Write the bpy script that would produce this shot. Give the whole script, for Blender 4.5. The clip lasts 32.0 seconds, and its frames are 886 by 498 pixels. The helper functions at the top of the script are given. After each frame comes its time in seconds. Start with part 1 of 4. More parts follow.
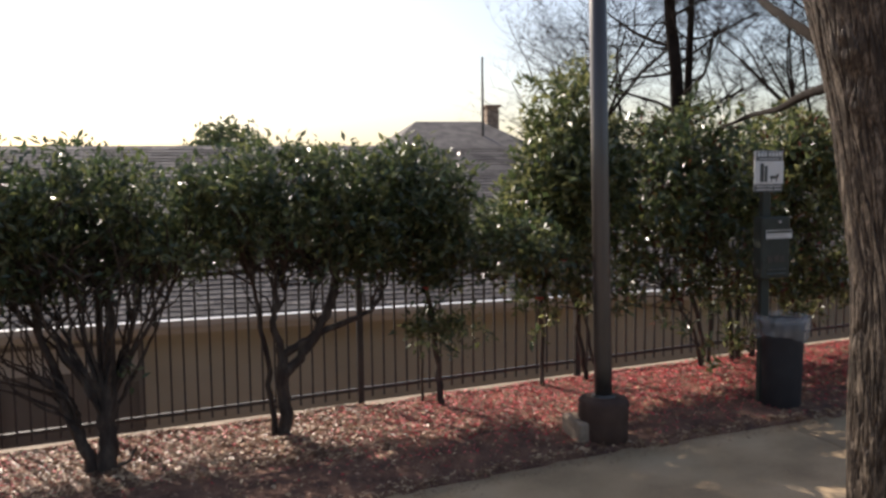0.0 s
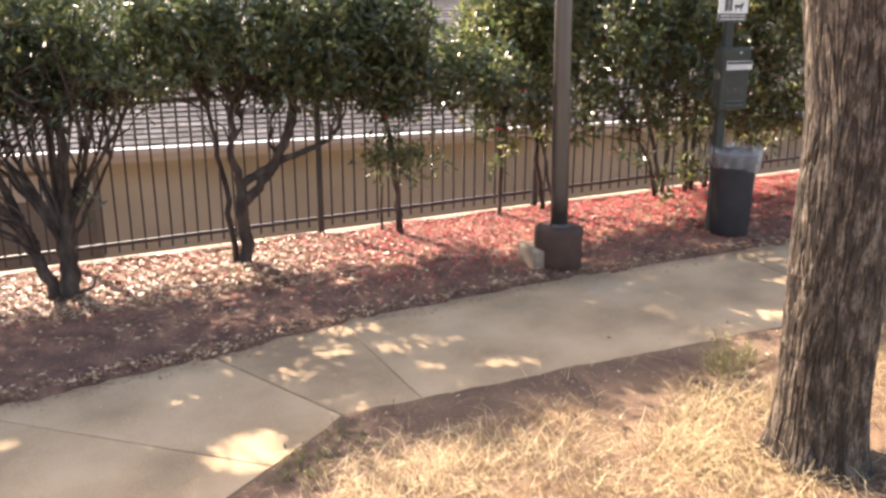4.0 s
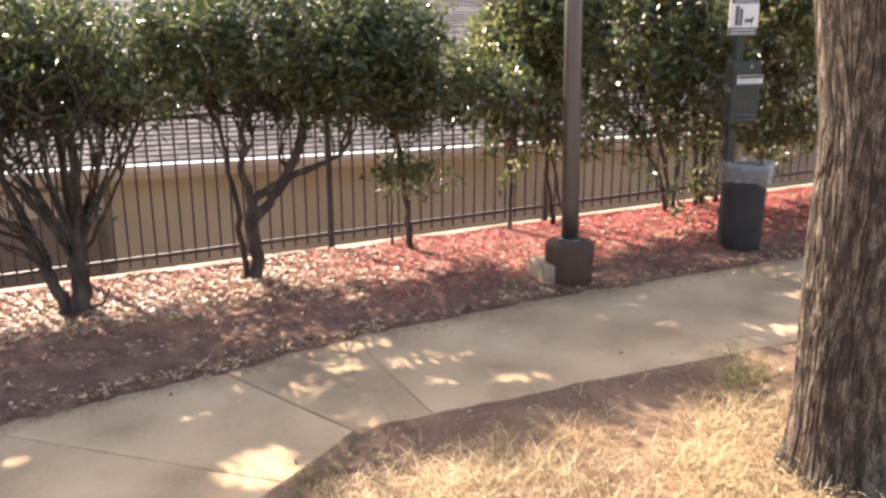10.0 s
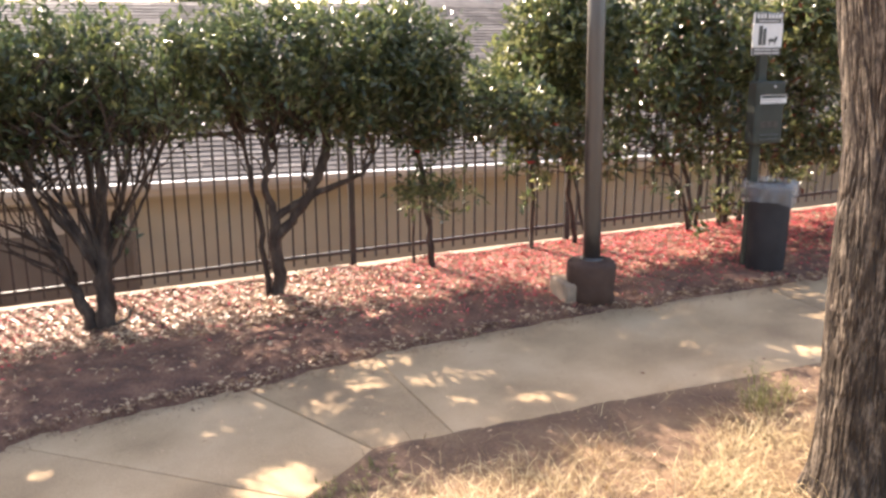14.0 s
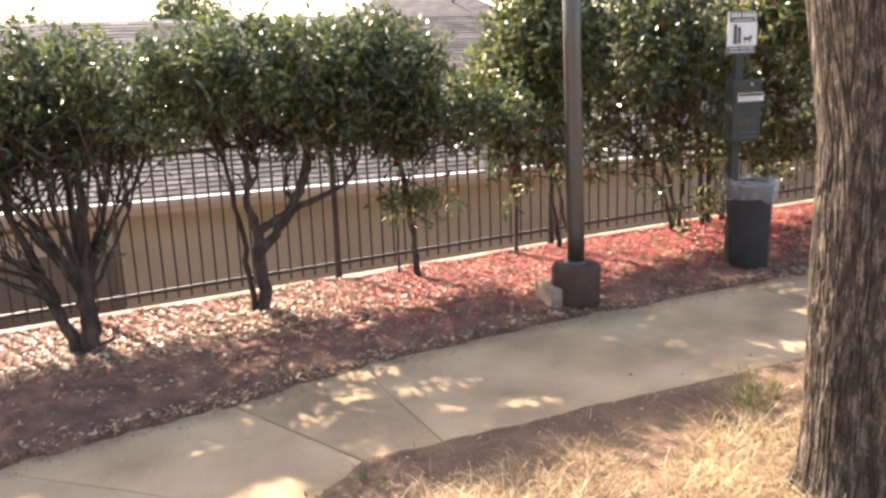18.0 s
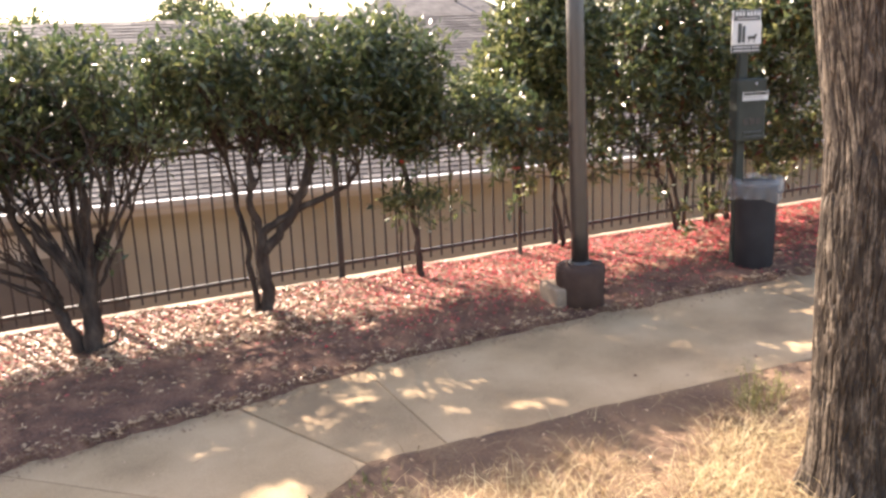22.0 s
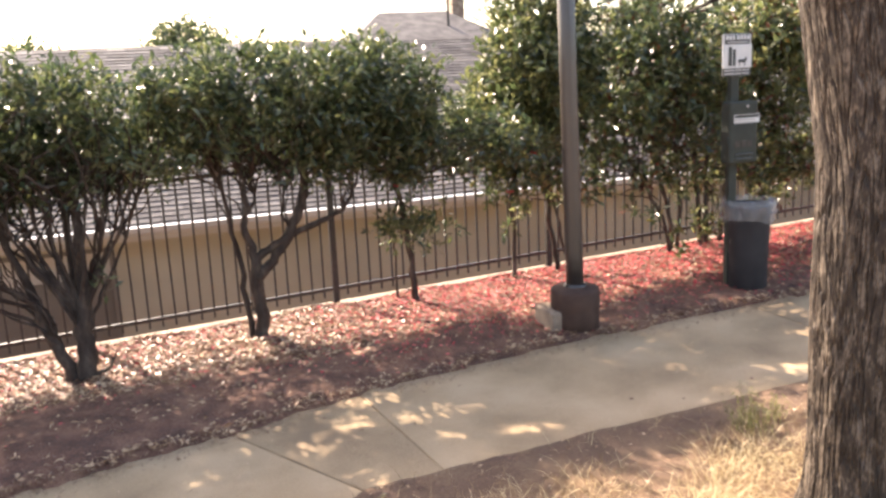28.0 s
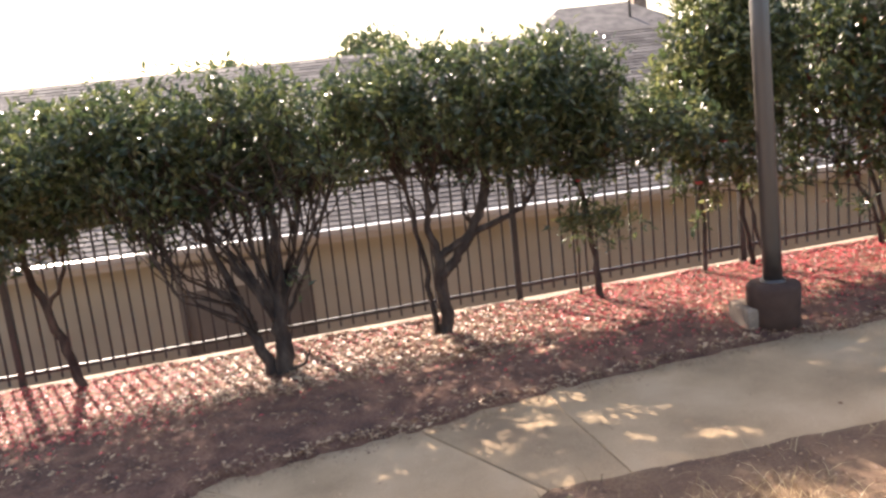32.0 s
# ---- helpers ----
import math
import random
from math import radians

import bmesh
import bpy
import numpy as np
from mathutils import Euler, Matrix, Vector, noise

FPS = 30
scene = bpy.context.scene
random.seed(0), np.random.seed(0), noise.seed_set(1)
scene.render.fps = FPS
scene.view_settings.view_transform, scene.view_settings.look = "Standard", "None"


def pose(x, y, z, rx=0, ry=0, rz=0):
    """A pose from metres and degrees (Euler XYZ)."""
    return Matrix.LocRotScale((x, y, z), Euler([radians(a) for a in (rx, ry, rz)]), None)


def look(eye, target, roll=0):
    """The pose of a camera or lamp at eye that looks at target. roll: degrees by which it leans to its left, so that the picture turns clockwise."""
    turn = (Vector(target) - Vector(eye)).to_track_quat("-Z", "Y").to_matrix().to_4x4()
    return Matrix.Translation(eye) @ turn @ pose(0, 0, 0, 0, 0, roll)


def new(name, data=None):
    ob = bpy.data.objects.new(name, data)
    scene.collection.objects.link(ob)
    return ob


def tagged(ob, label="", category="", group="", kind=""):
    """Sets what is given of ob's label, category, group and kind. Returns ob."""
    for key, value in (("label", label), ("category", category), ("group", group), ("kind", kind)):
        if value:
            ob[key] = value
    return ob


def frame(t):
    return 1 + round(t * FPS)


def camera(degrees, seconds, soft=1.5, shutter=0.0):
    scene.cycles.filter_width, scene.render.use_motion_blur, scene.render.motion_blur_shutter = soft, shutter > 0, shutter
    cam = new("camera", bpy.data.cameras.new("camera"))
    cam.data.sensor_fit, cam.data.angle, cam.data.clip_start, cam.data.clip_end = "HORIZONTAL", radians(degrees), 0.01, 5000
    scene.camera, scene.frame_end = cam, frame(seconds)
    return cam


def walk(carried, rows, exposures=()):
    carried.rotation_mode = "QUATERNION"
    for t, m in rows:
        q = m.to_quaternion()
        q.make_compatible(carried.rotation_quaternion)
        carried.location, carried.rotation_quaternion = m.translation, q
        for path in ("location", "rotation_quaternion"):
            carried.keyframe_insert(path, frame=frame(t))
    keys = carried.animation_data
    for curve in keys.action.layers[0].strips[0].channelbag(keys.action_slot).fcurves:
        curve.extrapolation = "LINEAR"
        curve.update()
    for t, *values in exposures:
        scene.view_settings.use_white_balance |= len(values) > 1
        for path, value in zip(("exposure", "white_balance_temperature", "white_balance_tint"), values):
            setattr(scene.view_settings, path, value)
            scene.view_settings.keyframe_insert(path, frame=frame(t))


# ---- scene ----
cam = camera(54.6, 32.0, soft=2.8)
PATH = [
    (0.0, pose(0.008, 0.008, 2.069, 85.15, 0.72, -0.40)),
    (0.5, pose(0.022, 0.017, 2.069, 85.25, 0.87, -0.51)),
    (1.0, pose(0.014, 0.009, 2.064, 85.42, 1.00, -0.45)),
    (1.5, pose(0.020, 0.009, 2.070, 84.87, 1.10, -0.55)),
    (2.0, pose(0.020, 0.016, 2.057, 82.61, 1.13, -1.61)),
    (2.5, pose(-0.001, 0.014, 2.062, 76.97, 1.31, -3.61)),
    (3.0, pose(-0.006, -0.005, 2.056, 77.27, 1.59, -3.71)),
    (3.5, pose(-0.017, -0.017, 2.053, 73.05, 0.01, -3.93)),
    (4.0, pose(-0.004, -0.011, 2.064, 73.88, -0.08, -3.10)),
    (4.5, pose(-0.006, -0.012, 2.060, 74.40, -0.16, -2.95)),
    (6.5, pose(-0.006, 0.009, 2.055, 74.50, -0.08, -2.67)),
    (7.0, pose(-0.007, 0.001, 2.059, 75.37, 0.37, -3.24)),
    (7.5, pose(-0.003, 0.006, 2.053, 75.25, 0.33, -3.28)),
    (8.0, pose(-0.007, 0.011, 2.054, 74.94, 0.48, -2.88)),
    (8.5, pose(-0.001, 0.007, 2.052, 74.90, 0.64, -2.94)),
    (9.0, pose(-0.015, 0.005, 2.058, 75.12, 0.63, -3.11)),
    (9.5, pose(-0.017, 0.003, 2.055, 74.96, 0.53, -2.95)),
    (10.0, pose(-0.014, -0.000, 2.053, 74.95, 0.20, -2.55)),
    (10.5, pose(-0.016, -0.012, 2.056, 75.01, -0.06, -1.93)),
    (11.0, pose(-0.011, -0.019, 2.062, 75.78, -0.24, -1.97)),
    (11.5, pose(-0.013, -0.024, 2.069, 76.46, 0.49, -2.01)),
    (12.0, pose(-0.005, -0.010, 2.066, 76.38, 0.17, -1.90)),
    (12.5, pose(-0.008, -0.013, 2.063, 76.45, 0.12, -0.85)),
    (13.0, pose(-0.004, -0.014, 2.060, 76.22, 0.29, -1.41)),
    (13.5, pose(-0.004, -0.009, 2.063, 76.12, 0.56, -1.13)),
    (14.0, pose(-0.011, -0.011, 2.065, 76.10, 0.22, -1.05)),
    (14.5, pose(0.001, -0.002, 2.068, 76.46, 0.73, -1.07)),
    (16.5, pose(0.014, -0.011, 2.057, 76.54, 2.06, -2.02)),
    (17.0, pose(0.006, -0.010, 2.057, 76.35, 1.96, -2.13)),
    (17.5, pose(0.008, -0.009, 2.063, 76.60, 2.12, -2.06)),
    (18.0, pose(0.017, -0.008, 2.062, 76.65, 2.04, -2.31)),
    (18.5, pose(0.010, -0.012, 2.064, 76.39, 1.94, -2.00)),
    (19.0, pose(0.008, -0.011, 2.068, 76.46, 1.91, -1.91)),
    (19.5, pose(0.017, -0.010, 2.065, 76.72, 1.69, -1.84)),
    (20.0, pose(0.017, 0.003, 2.065, 76.74, 2.01, -2.12)),
    (20.5, pose(0.022, 0.002, 2.065, 76.96, 2.07, -2.36)),
    (21.0, pose(0.006, -0.000, 2.068, 76.67, 1.96, -1.96)),
    (21.5, pose(0.015, 0.011, 2.058, 76.46, 1.88, -1.93)),
    (22.0, pose(0.018, 0.017, 2.067, 76.61, 2.24, -2.12)),
    (22.5, pose(0.013, 0.007, 2.070, 77.48, 2.29, -2.24)),
    (23.0, pose(0.016, 0.008, 2.066, 77.63, 1.82, -2.32)),
    (23.5, pose(0.017, 0.004, 2.071, 77.81, 1.94, -2.12)),
    (24.0, pose(0.019, 0.017, 2.065, 77.71, 1.80, -2.21)),
    (24.5, pose(0.014, 0.018, 2.074, 78.14, 1.90, -2.45)),
    (25.0, pose(0.015, 0.006, 2.073, 78.02, 1.87, -2.04)),
    (25.5, pose(0.002, 0.006, 2.074, 77.34, 1.75, -1.92)),
    (27.5, pose(0.012, 0.017, 2.074, 77.73, 2.42, -2.57)),
    (28.0, pose(0.014, 0.016, 2.086, 78.03, 2.59, -2.60)),
    (28.5, pose(0.021, 0.003, 2.081, 78.60, 2.17, -2.73)),
    (29.0, pose(0.018, 0.000, 2.082, 78.78, 2.57, -3.48)),
    (29.5, pose(0.013, 0.001, 2.074, 78.82, 1.88, -3.17)),
    (30.0, pose(-0.053, -0.015, 2.083, 79.00, -0.38, 0.69)),
    (30.5, pose(-0.037, 0.009, 2.086, 79.94, 0.36, 1.97)),
    (31.0, pose(0.001, 0.051, 2.073, 80.45, 4.20, 2.86)),
    (31.5, pose(0.020, 0.081, 2.069, 80.21, 5.72, 5.84)),
    (32.0, pose(0.019, 0.080, 2.057, 78.84, 6.00, 9.18)),
]
EXPOSURES = [(0.0, 0.44, 6700, 14), (1.8, 0.44, 6700, 14), (2.6, 2.08, 7300, 18), (29.0, 2.08, 7300, 18), (30.5, 1.92, 7150, 18), (32.0, 1.78, 7100, 18)]
walk(cam, PATH, EXPOSURES)

# ---- world and sun ----
SUN_AZ, SUN_EL = -40.5, 36.5
world = bpy.data.worlds.new("sky")
scene.world = world
world.use_nodes = True
wn = world.node_tree
sky = wn.nodes.new("ShaderNodeTexSky")
sky.sky_type, sky.sun_disc = "NISHITA", False
sky.sun_elevation, sky.sun_rotation = radians(SUN_EL), radians(SUN_AZ)
sky.air_density, sky.dust_density, sky.ozone_density = 1.0, 2.2, 1.0
back = wn.nodes["Background"]
back.inputs["Strength"].default_value = 0.125
wn.links.new(sky.outputs["Color"], back.inputs["Color"])
sun_dir = Vector((math.sin(radians(SUN_AZ)) * math.cos(radians(SUN_EL)),
                  math.cos(radians(SUN_AZ)) * math.cos(radians(SUN_EL)), math.sin(radians(SUN_EL))))
lamp = bpy.data.lights.new("sun", "SUN")
lamp.energy, lamp.angle, lamp.color = 5.0, radians(0.8), (1.0, 0.93, 0.82)
new("sun", lamp).matrix_world = look(sun_dir * 60, (0, 0, 0))

# ---- the site: u along the fence, v away from the camera behind the fence ----
SITE = pose(-0.702, 7.601, 0.0, 0, 0, 18)
SLOPE = 0.036


def gz(u):
    """Height of the ground at u along the fence."""
    return SLOPE * max(-14.0, min(16.0, u))


def at(u, v, z=0.0):
    return SITE @ Vector((u, v, z))


# ---- materials ----
def material(name, colors, rough=0.8, metal=0.0, scale=8.0, fine=60.0, bump=0.3, dist=0.01, spread=0.0, island=False,
             spec=0.5, stretch=(1, 1, 1), translucent=0.0, detail=6.0, stain=0.25):
    m = bpy.data.materials.new(name)
    m.use_nodes = True
    nt = m.node_tree
    b = nt.nodes["Principled BSDF"]
    b.inputs["Roughness"].default_value, b.inputs["Metallic"].default_value = rough, metal
    b.inputs["Specular IOR Level"].default_value = spec
    tc = nt.nodes.new("ShaderNodeTexCoord")
    mp = nt.nodes.new("ShaderNodeMapping")
    mp.inputs["Scale"].default_value = stretch
    nt.links.new(tc.outputs["Object"], mp.inputs["Vector"])
    coarse = nt.nodes.new("ShaderNodeTexNoise")
    coarse.inputs["Scale"].default_value, coarse.inputs["Detail"].default_value = scale, detail
    nt.links.new(mp.outputs["Vector"], coarse.inputs["Vector"])
    grain = nt.nodes.new("ShaderNodeTexNoise")
    grain.inputs["Scale"].default_value, grain.inputs["Detail"].default_value = fine, 4.0
    nt.links.new(mp.outputs["Vector"], grain.inputs["Vector"])
    mixf = nt.nodes.new("ShaderNodeMath")
    mixf.operation = "MULTIPLY_ADD"
    mixf.inputs[1].default_value = stain
    nt.links.new(grain.outputs["Fac"], mixf.inputs[0])
    sub = nt.nodes.new("ShaderNodeMath")
    sub.operation = "MULTIPLY_ADD"
    sub.inputs[1].default_value, sub.inputs[2].default_value = 1.0, -stain / 2
    nt.links.new(coarse.outputs["Fac"], sub.inputs[0])
    nt.links.new(sub.outputs[0], mixf.inputs[2])
    fac = mixf.outputs[0]
    if spread:
        if island:
            rnd = nt.nodes.new("ShaderNodeNewGeometry").outputs["Random Per Island"]
        else:
            rnd = nt.nodes.new("ShaderNodeObjectInfo").outputs["Random"]
        add = nt.nodes.new("ShaderNodeMath")
        add.operation = "MULTIPLY_ADD"
        add.inputs[1].default_value = spread
        nt.links.new(rnd, add.inputs[0])
        off = nt.nodes.new("ShaderNodeMath")
        off.operation = "ADD"
        off.inputs[1].default_value = -spread / 2
        nt.links.new(fac, off.inputs[0])
        nt.links.new(off.outputs[0], add.inputs[2])
        fac = add.outputs[0]
    ramp = nt.nodes.new("ShaderNodeValToRGB")
    el = ramp.color_ramp.elements
    n = len(colors)
    for i, c in enumerate(colors):
        p = 0.3 + 0.4 * i / max(1, n - 1)
        if i < 2:
            el[i].position = p
        e = el[i] if i < 2 else el.new(p)
        e.color = (*c, 1)
    nt.links.new(fac, ramp.inputs["Fac"])
    nt.links.new(ramp.outputs["Color"], b.inputs["Base Color"])
    if bump:
        bp = nt.nodes.new("ShaderNodeBump")
        bp.inputs["Strength"].default_value, bp.inputs["Distance"].default_value = bump, dist
        nt.links.new(mixf.outputs[0], bp.inputs["Height"])
        nt.links.new(bp.outputs["Normal"], b.inputs["Normal"])
    if translucent:
        tr = nt.nodes.new("ShaderNodeBsdfTranslucent")
        nt.links.new(ramp.outputs["Color"], tr.inputs["Color"])
        mx = nt.nodes.new("ShaderNodeMixShader")
        mx.inputs["Fac"].default_value = translucent
        nt.links.new(b.outputs["BSDF"], mx.inputs[1])
        nt.links.new(tr.outputs["BSDF"], mx.inputs[2])
        nt.links.new(mx.outputs["Shader"], nt.nodes["Material Output"].inputs["Surface"])
    return m


M_SOIL = material("soil", [(0.10, 0.06, 0.04), (0.20, 0.12, 0.07), (0.27, 0.17, 0.10)], 0.95, scale=3, fine=40, bump=0.8, dist=0.03)
M_MULCH = material("mulch", [(0.09, 0.045, 0.032), (0.16, 0.075, 0.048), (0.25, 0.13, 0.08)], 0.95, scale=5, fine=55, bump=1.0, dist=0.03, stain=0.6)
M_LAWN = material("dry_lawn", [(0.09, 0.05, 0.033), (0.15, 0.088, 0.052), (0.23, 0.145, 0.08)], 0.95, scale=2.2, fine=60, bump=0.8, dist=0.02, stain=0.5)
M_CONCRETE = material("concrete", [(0.27, 0.182, 0.104), (0.41, 0.284, 0.160), (0.50, 0.358, 0.216)], 0.9, scale=1.6, fine=120, bump=0.25, dist=0.004, spread=0.2, stain=0.5)
M_KERB = material("kerb_concrete", [(0.22, 0.17, 0.125), (0.34, 0.27, 0.20)], 0.9, scale=3, fine=90, bump=0.4, dist=0.006)
M_BASE = material("pedestal_concrete", [(0.20, 0.145, 0.105), (0.32, 0.24, 0.175), (0.44, 0.345, 0.26)], 0.9, scale=5, fine=90, bump=0.5, dist=0.008)
M_FENCE = material("black_steel", [(0.022, 0.019, 0.017), (0.045, 0.036, 0.03)], 0.42, 0.0, scale=20, fine=150, bump=0.1, dist=0.001)
M_POLE = material("bronze_pole", [(0.034, 0.026, 0.022), (0.046, 0.035, 0.030)], 0.34, 0.0, scale=3, fine=120, bump=0.02, dist=0.001, spec=0.9)
M_BARK = material("shrub_bark", [(0.032, 0.024, 0.02), (0.062, 0.047, 0.038), (0.11, 0.085, 0.068)], 0.9, scale=14, fine=90, bump=0.8, dist=0.008, stretch=(1, 1, 0.4), spec=0.15)
M_TWIG = material("bare_twig", [(0.013, 0.010, 0.008), (0.03, 0.023, 0.019)], 0.95, scale=6, fine=50, bump=0.5, spec=0.1)
M_LEAF = material("evergreen_leaf", [(0.038, 0.058, 0.025), (0.066, 0.096, 0.038), (0.135, 0.15, 0.058)], 0.34, scale=5, fine=45, bump=0.25, dist=0.006, spread=0.7, island=True, translucent=0.42, spec=1.0)
M_LEAF2 = material("evergreen_leaf_light", [(0.05, 0.070, 0.027), (0.105, 0.128, 0.046), (0.21, 0.21, 0.085)], 0.36, scale=5, fine=45, bump=0.25, dist=0.006, spread=0.8, island=True, translucent=0.52, spec=1.0)
M_LEAF_RED = material("reddish_leaf", [(0.10, 0.03, 0.02), (0.18, 0.06, 0.03), (0.12, 0.11, 0.03)], 0.35, scale=5, fine=40, bump=0.0, spread=0.7, island=True, translucent=0.25)
M_PETAL = material("red_petal", [(0.50, 0.05, 0.05), (0.66, 0.11, 0.10)], 0.5, scale=20, fine=60, bump=0.0, translucent=0.3)
M_LITTER = material("dry_leaf", [(0.19, 0.09, 0.05), (0.34, 0.185, 0.095), (0.53, 0.355, 0.21)], 0.45, scale=3, fine=30, bump=0.0, spread=0.9, island=True)
M_LITTER_RED = material("red_leaf", [(0.42, 0.018, 0.03), (0.74, 0.04, 0.065), (0.82, 0.14, 0.14)], 0.5, scale=3, fine=30, bump=0.0, spread=0.8, island=True)
M_STRAW = material("straw", [(0.18, 0.106, 0.05), (0.35, 0.245, 0.12), (0.58, 0.46, 0.265)], 0.6, scale=2, fine=30, bump=0.0, spread=0.8, island=True, translucent=0.3)
M_WEED = material("weed_green", [(0.16, 0.15, 0.055), (0.30, 0.27, 0.10)], 0.6, scale=6, fine=30, bump=0.0, spread=0.6, island=True, translucent=0.35)
M_WALL = material("tan_stucco", [(0.28, 0.25, 0.182), (0.32, 0.288, 0.212), (0.36, 0.325, 0.242)], 0.9, scale=0.9, fine=140, bump=0.3, dist=0.004)
M_EAVE = material("tan_eave", [(0.34, 0.315, 0.27), (0.40, 0.37, 0.32)], 0.6, scale=2, fine=60, bump=0.1)
M_TRIM = material("grey_trim", [(0.38, 0.36, 0.34), (0.46, 0.44, 0.42)], 0.6, scale=2, fine=60, bump=0.1)
M_GUTTER = material("white_gutter", [(0.74, 0.74, 0.72), (0.84, 0.84, 0.82)], 0.28, scale=2, fine=60, bump=0.05)
M_SHINGLE = material("shingle", [(0.065, 0.056, 0.056), (0.107, 0.096, 0.093), (0.16, 0.142, 0.133)], 0.9, scale=2.5, fine=160, bump=0.5, dist=0.004, spread=0.6)
M_SHINGLE_FAR = material("shingle_field", [(0.065, 0.056, 0.056), (0.107, 0.096, 0.093), (0.16, 0.142, 0.133)], 0.9, scale=2.5, fine=160, bump=0.5, dist=0.004, spread=0.6, island=True)
M_DOOR = material("dark_door", [(0.105, 0.092, 0.076), (0.14, 0.122, 0.10)], 0.6, scale=2, fine=60, bump=0.2)
M_GREEN = material("green_paint", [(0.038, 0.042, 0.034), (0.056, 0.060, 0.049)], 0.6, scale=6, fine=80, bump=0.1, dist=0.001, spec=0.2)
M_BIN = material("dark_green_plastic", [(0.030, 0.027, 0.028), (0.045, 0.040, 0.041)], 0.6, scale=6, fine=80, bump=0.15, dist=0.002, spec=0.2)
M_DRUM = material("weathered_bronze", [(0.066, 0.039, 0.030), (0.098, 0.060, 0.046)], 0.8, scale=8, fine=90, bump=0.3, dist=0.003, spec=0.2)
M_WHITE = material("sign_white", [(0.60, 0.585, 0.55), (0.68, 0.665, 0.63)], 0.5, scale=10, fine=60, bump=0.0)
M_INK = material("sign_ink", [(0.05, 0.055, 0.05), (0.07, 0.075, 0.07)], 0.5, scale=10, fine=60, bump=0.0)
M_TRUNK = material("tree_bark", [(0.020, 0.014, 0.010), (0.050, 0.036, 0.026), (0.175, 0.138, 0.103)], 0.62, scale=26, fine=120, bump=0.15, dist=0.004, stretch=(1, 1, 0.3), stain=0.7, spec=0.35)


def liner_material():
    m = material("clear_liner", [(0.55, 0.52, 0.50), (0.72, 0.69, 0.67)], 0.3, scale=9, fine=50, bump=0.5, dist=0.01)
    nt = m.node_tree
    mx, tr = nt.nodes.new("ShaderNodeMixShader"), nt.nodes.new("ShaderNodeBsdfTransparent")
    mx.inputs["Fac"].default_value = 0.78
    nt.links.new(nt.nodes["Principled BSDF"].outputs["BSDF"], mx.inputs[1])
    nt.links.new(tr.outputs["BSDF"], mx.inputs[2])
    nt.links.new(mx.outputs["Shader"], nt.nodes["Material Output"].inputs["Surface"])
    return m


M_LINER = liner_material()


# ---- mesh builders ----
def link(name, me, mat, parent=None, label="", smooth=False, m=None):
    me.materials.append(mat)
    if smooth:
        me.shade_smooth()
    ob = new(name, me)
    if parent is not None:
        ob.parent = parent
    if m is not None:
        ob.matrix_basis = m
    if label:
        tagged(ob, label=label)
    return ob


def part(name, bm, mat, parent=None, label="", smooth=False, m=None):
    me = bpy.data.meshes.new(name)
    bm.to_mesh(me)
    bm.free()
    return link(name, me, mat, parent, label, smooth, m)


def raw(name, verts, faces, mat, parent=None, label="", smooth=False, m=None):
    me = bpy.data.meshes.new(name)
    me.from_pydata([tuple(v) for v in verts], [], faces)
    me.update()
    return link(name, me, mat, parent, label, smooth, m)


def empty(name, m, label, category, group="", kind=""):
    ob = new(name)
    ob.empty_display_size = 0.1
    ob.matrix_basis = m
    return tagged(ob, label, category, group, kind)


def box(bm, x0, x1, y0, y1, z0, z1, bevel=0.0):
    r = bmesh.ops.create_cube(bm, size=1)
    bmesh.ops.scale(bm, vec=(x1 - x0, y1 - y0, z1 - z0), verts=r["verts"])
    bmesh.ops.translate(bm, vec=((x0 + x1) / 2, (y0 + y1) / 2, (z0 + z1) / 2), verts=r["verts"])
    if bevel:
        es = list({e for v in r["verts"] for e in v.link_edges})
        bmesh.ops.bevel(bm, geom=es, offset=bevel, segments=2, affect="EDGES", profile=0.5)
    return bm


def lathe(profile, n=28, cap=True):
    """A turned shape from (radius, height) pairs."""
    bm = bmesh.new()
    rings = []
    for r, z in profile:
        rings.append([bm.verts.new((r * math.cos(2 * math.pi * i / n), r * math.sin(2 * math.pi * i / n), z)) for i in range(n)])
    for a, b in zip(rings, rings[1:]):
        for i in range(n):
            bm.faces.new((a[i], a[(i + 1) % n], b[(i + 1) % n], b[i]))
    if cap:
        bm.faces.new(rings[0][::-1])
        bm.faces.new(rings[-1])
    return bm


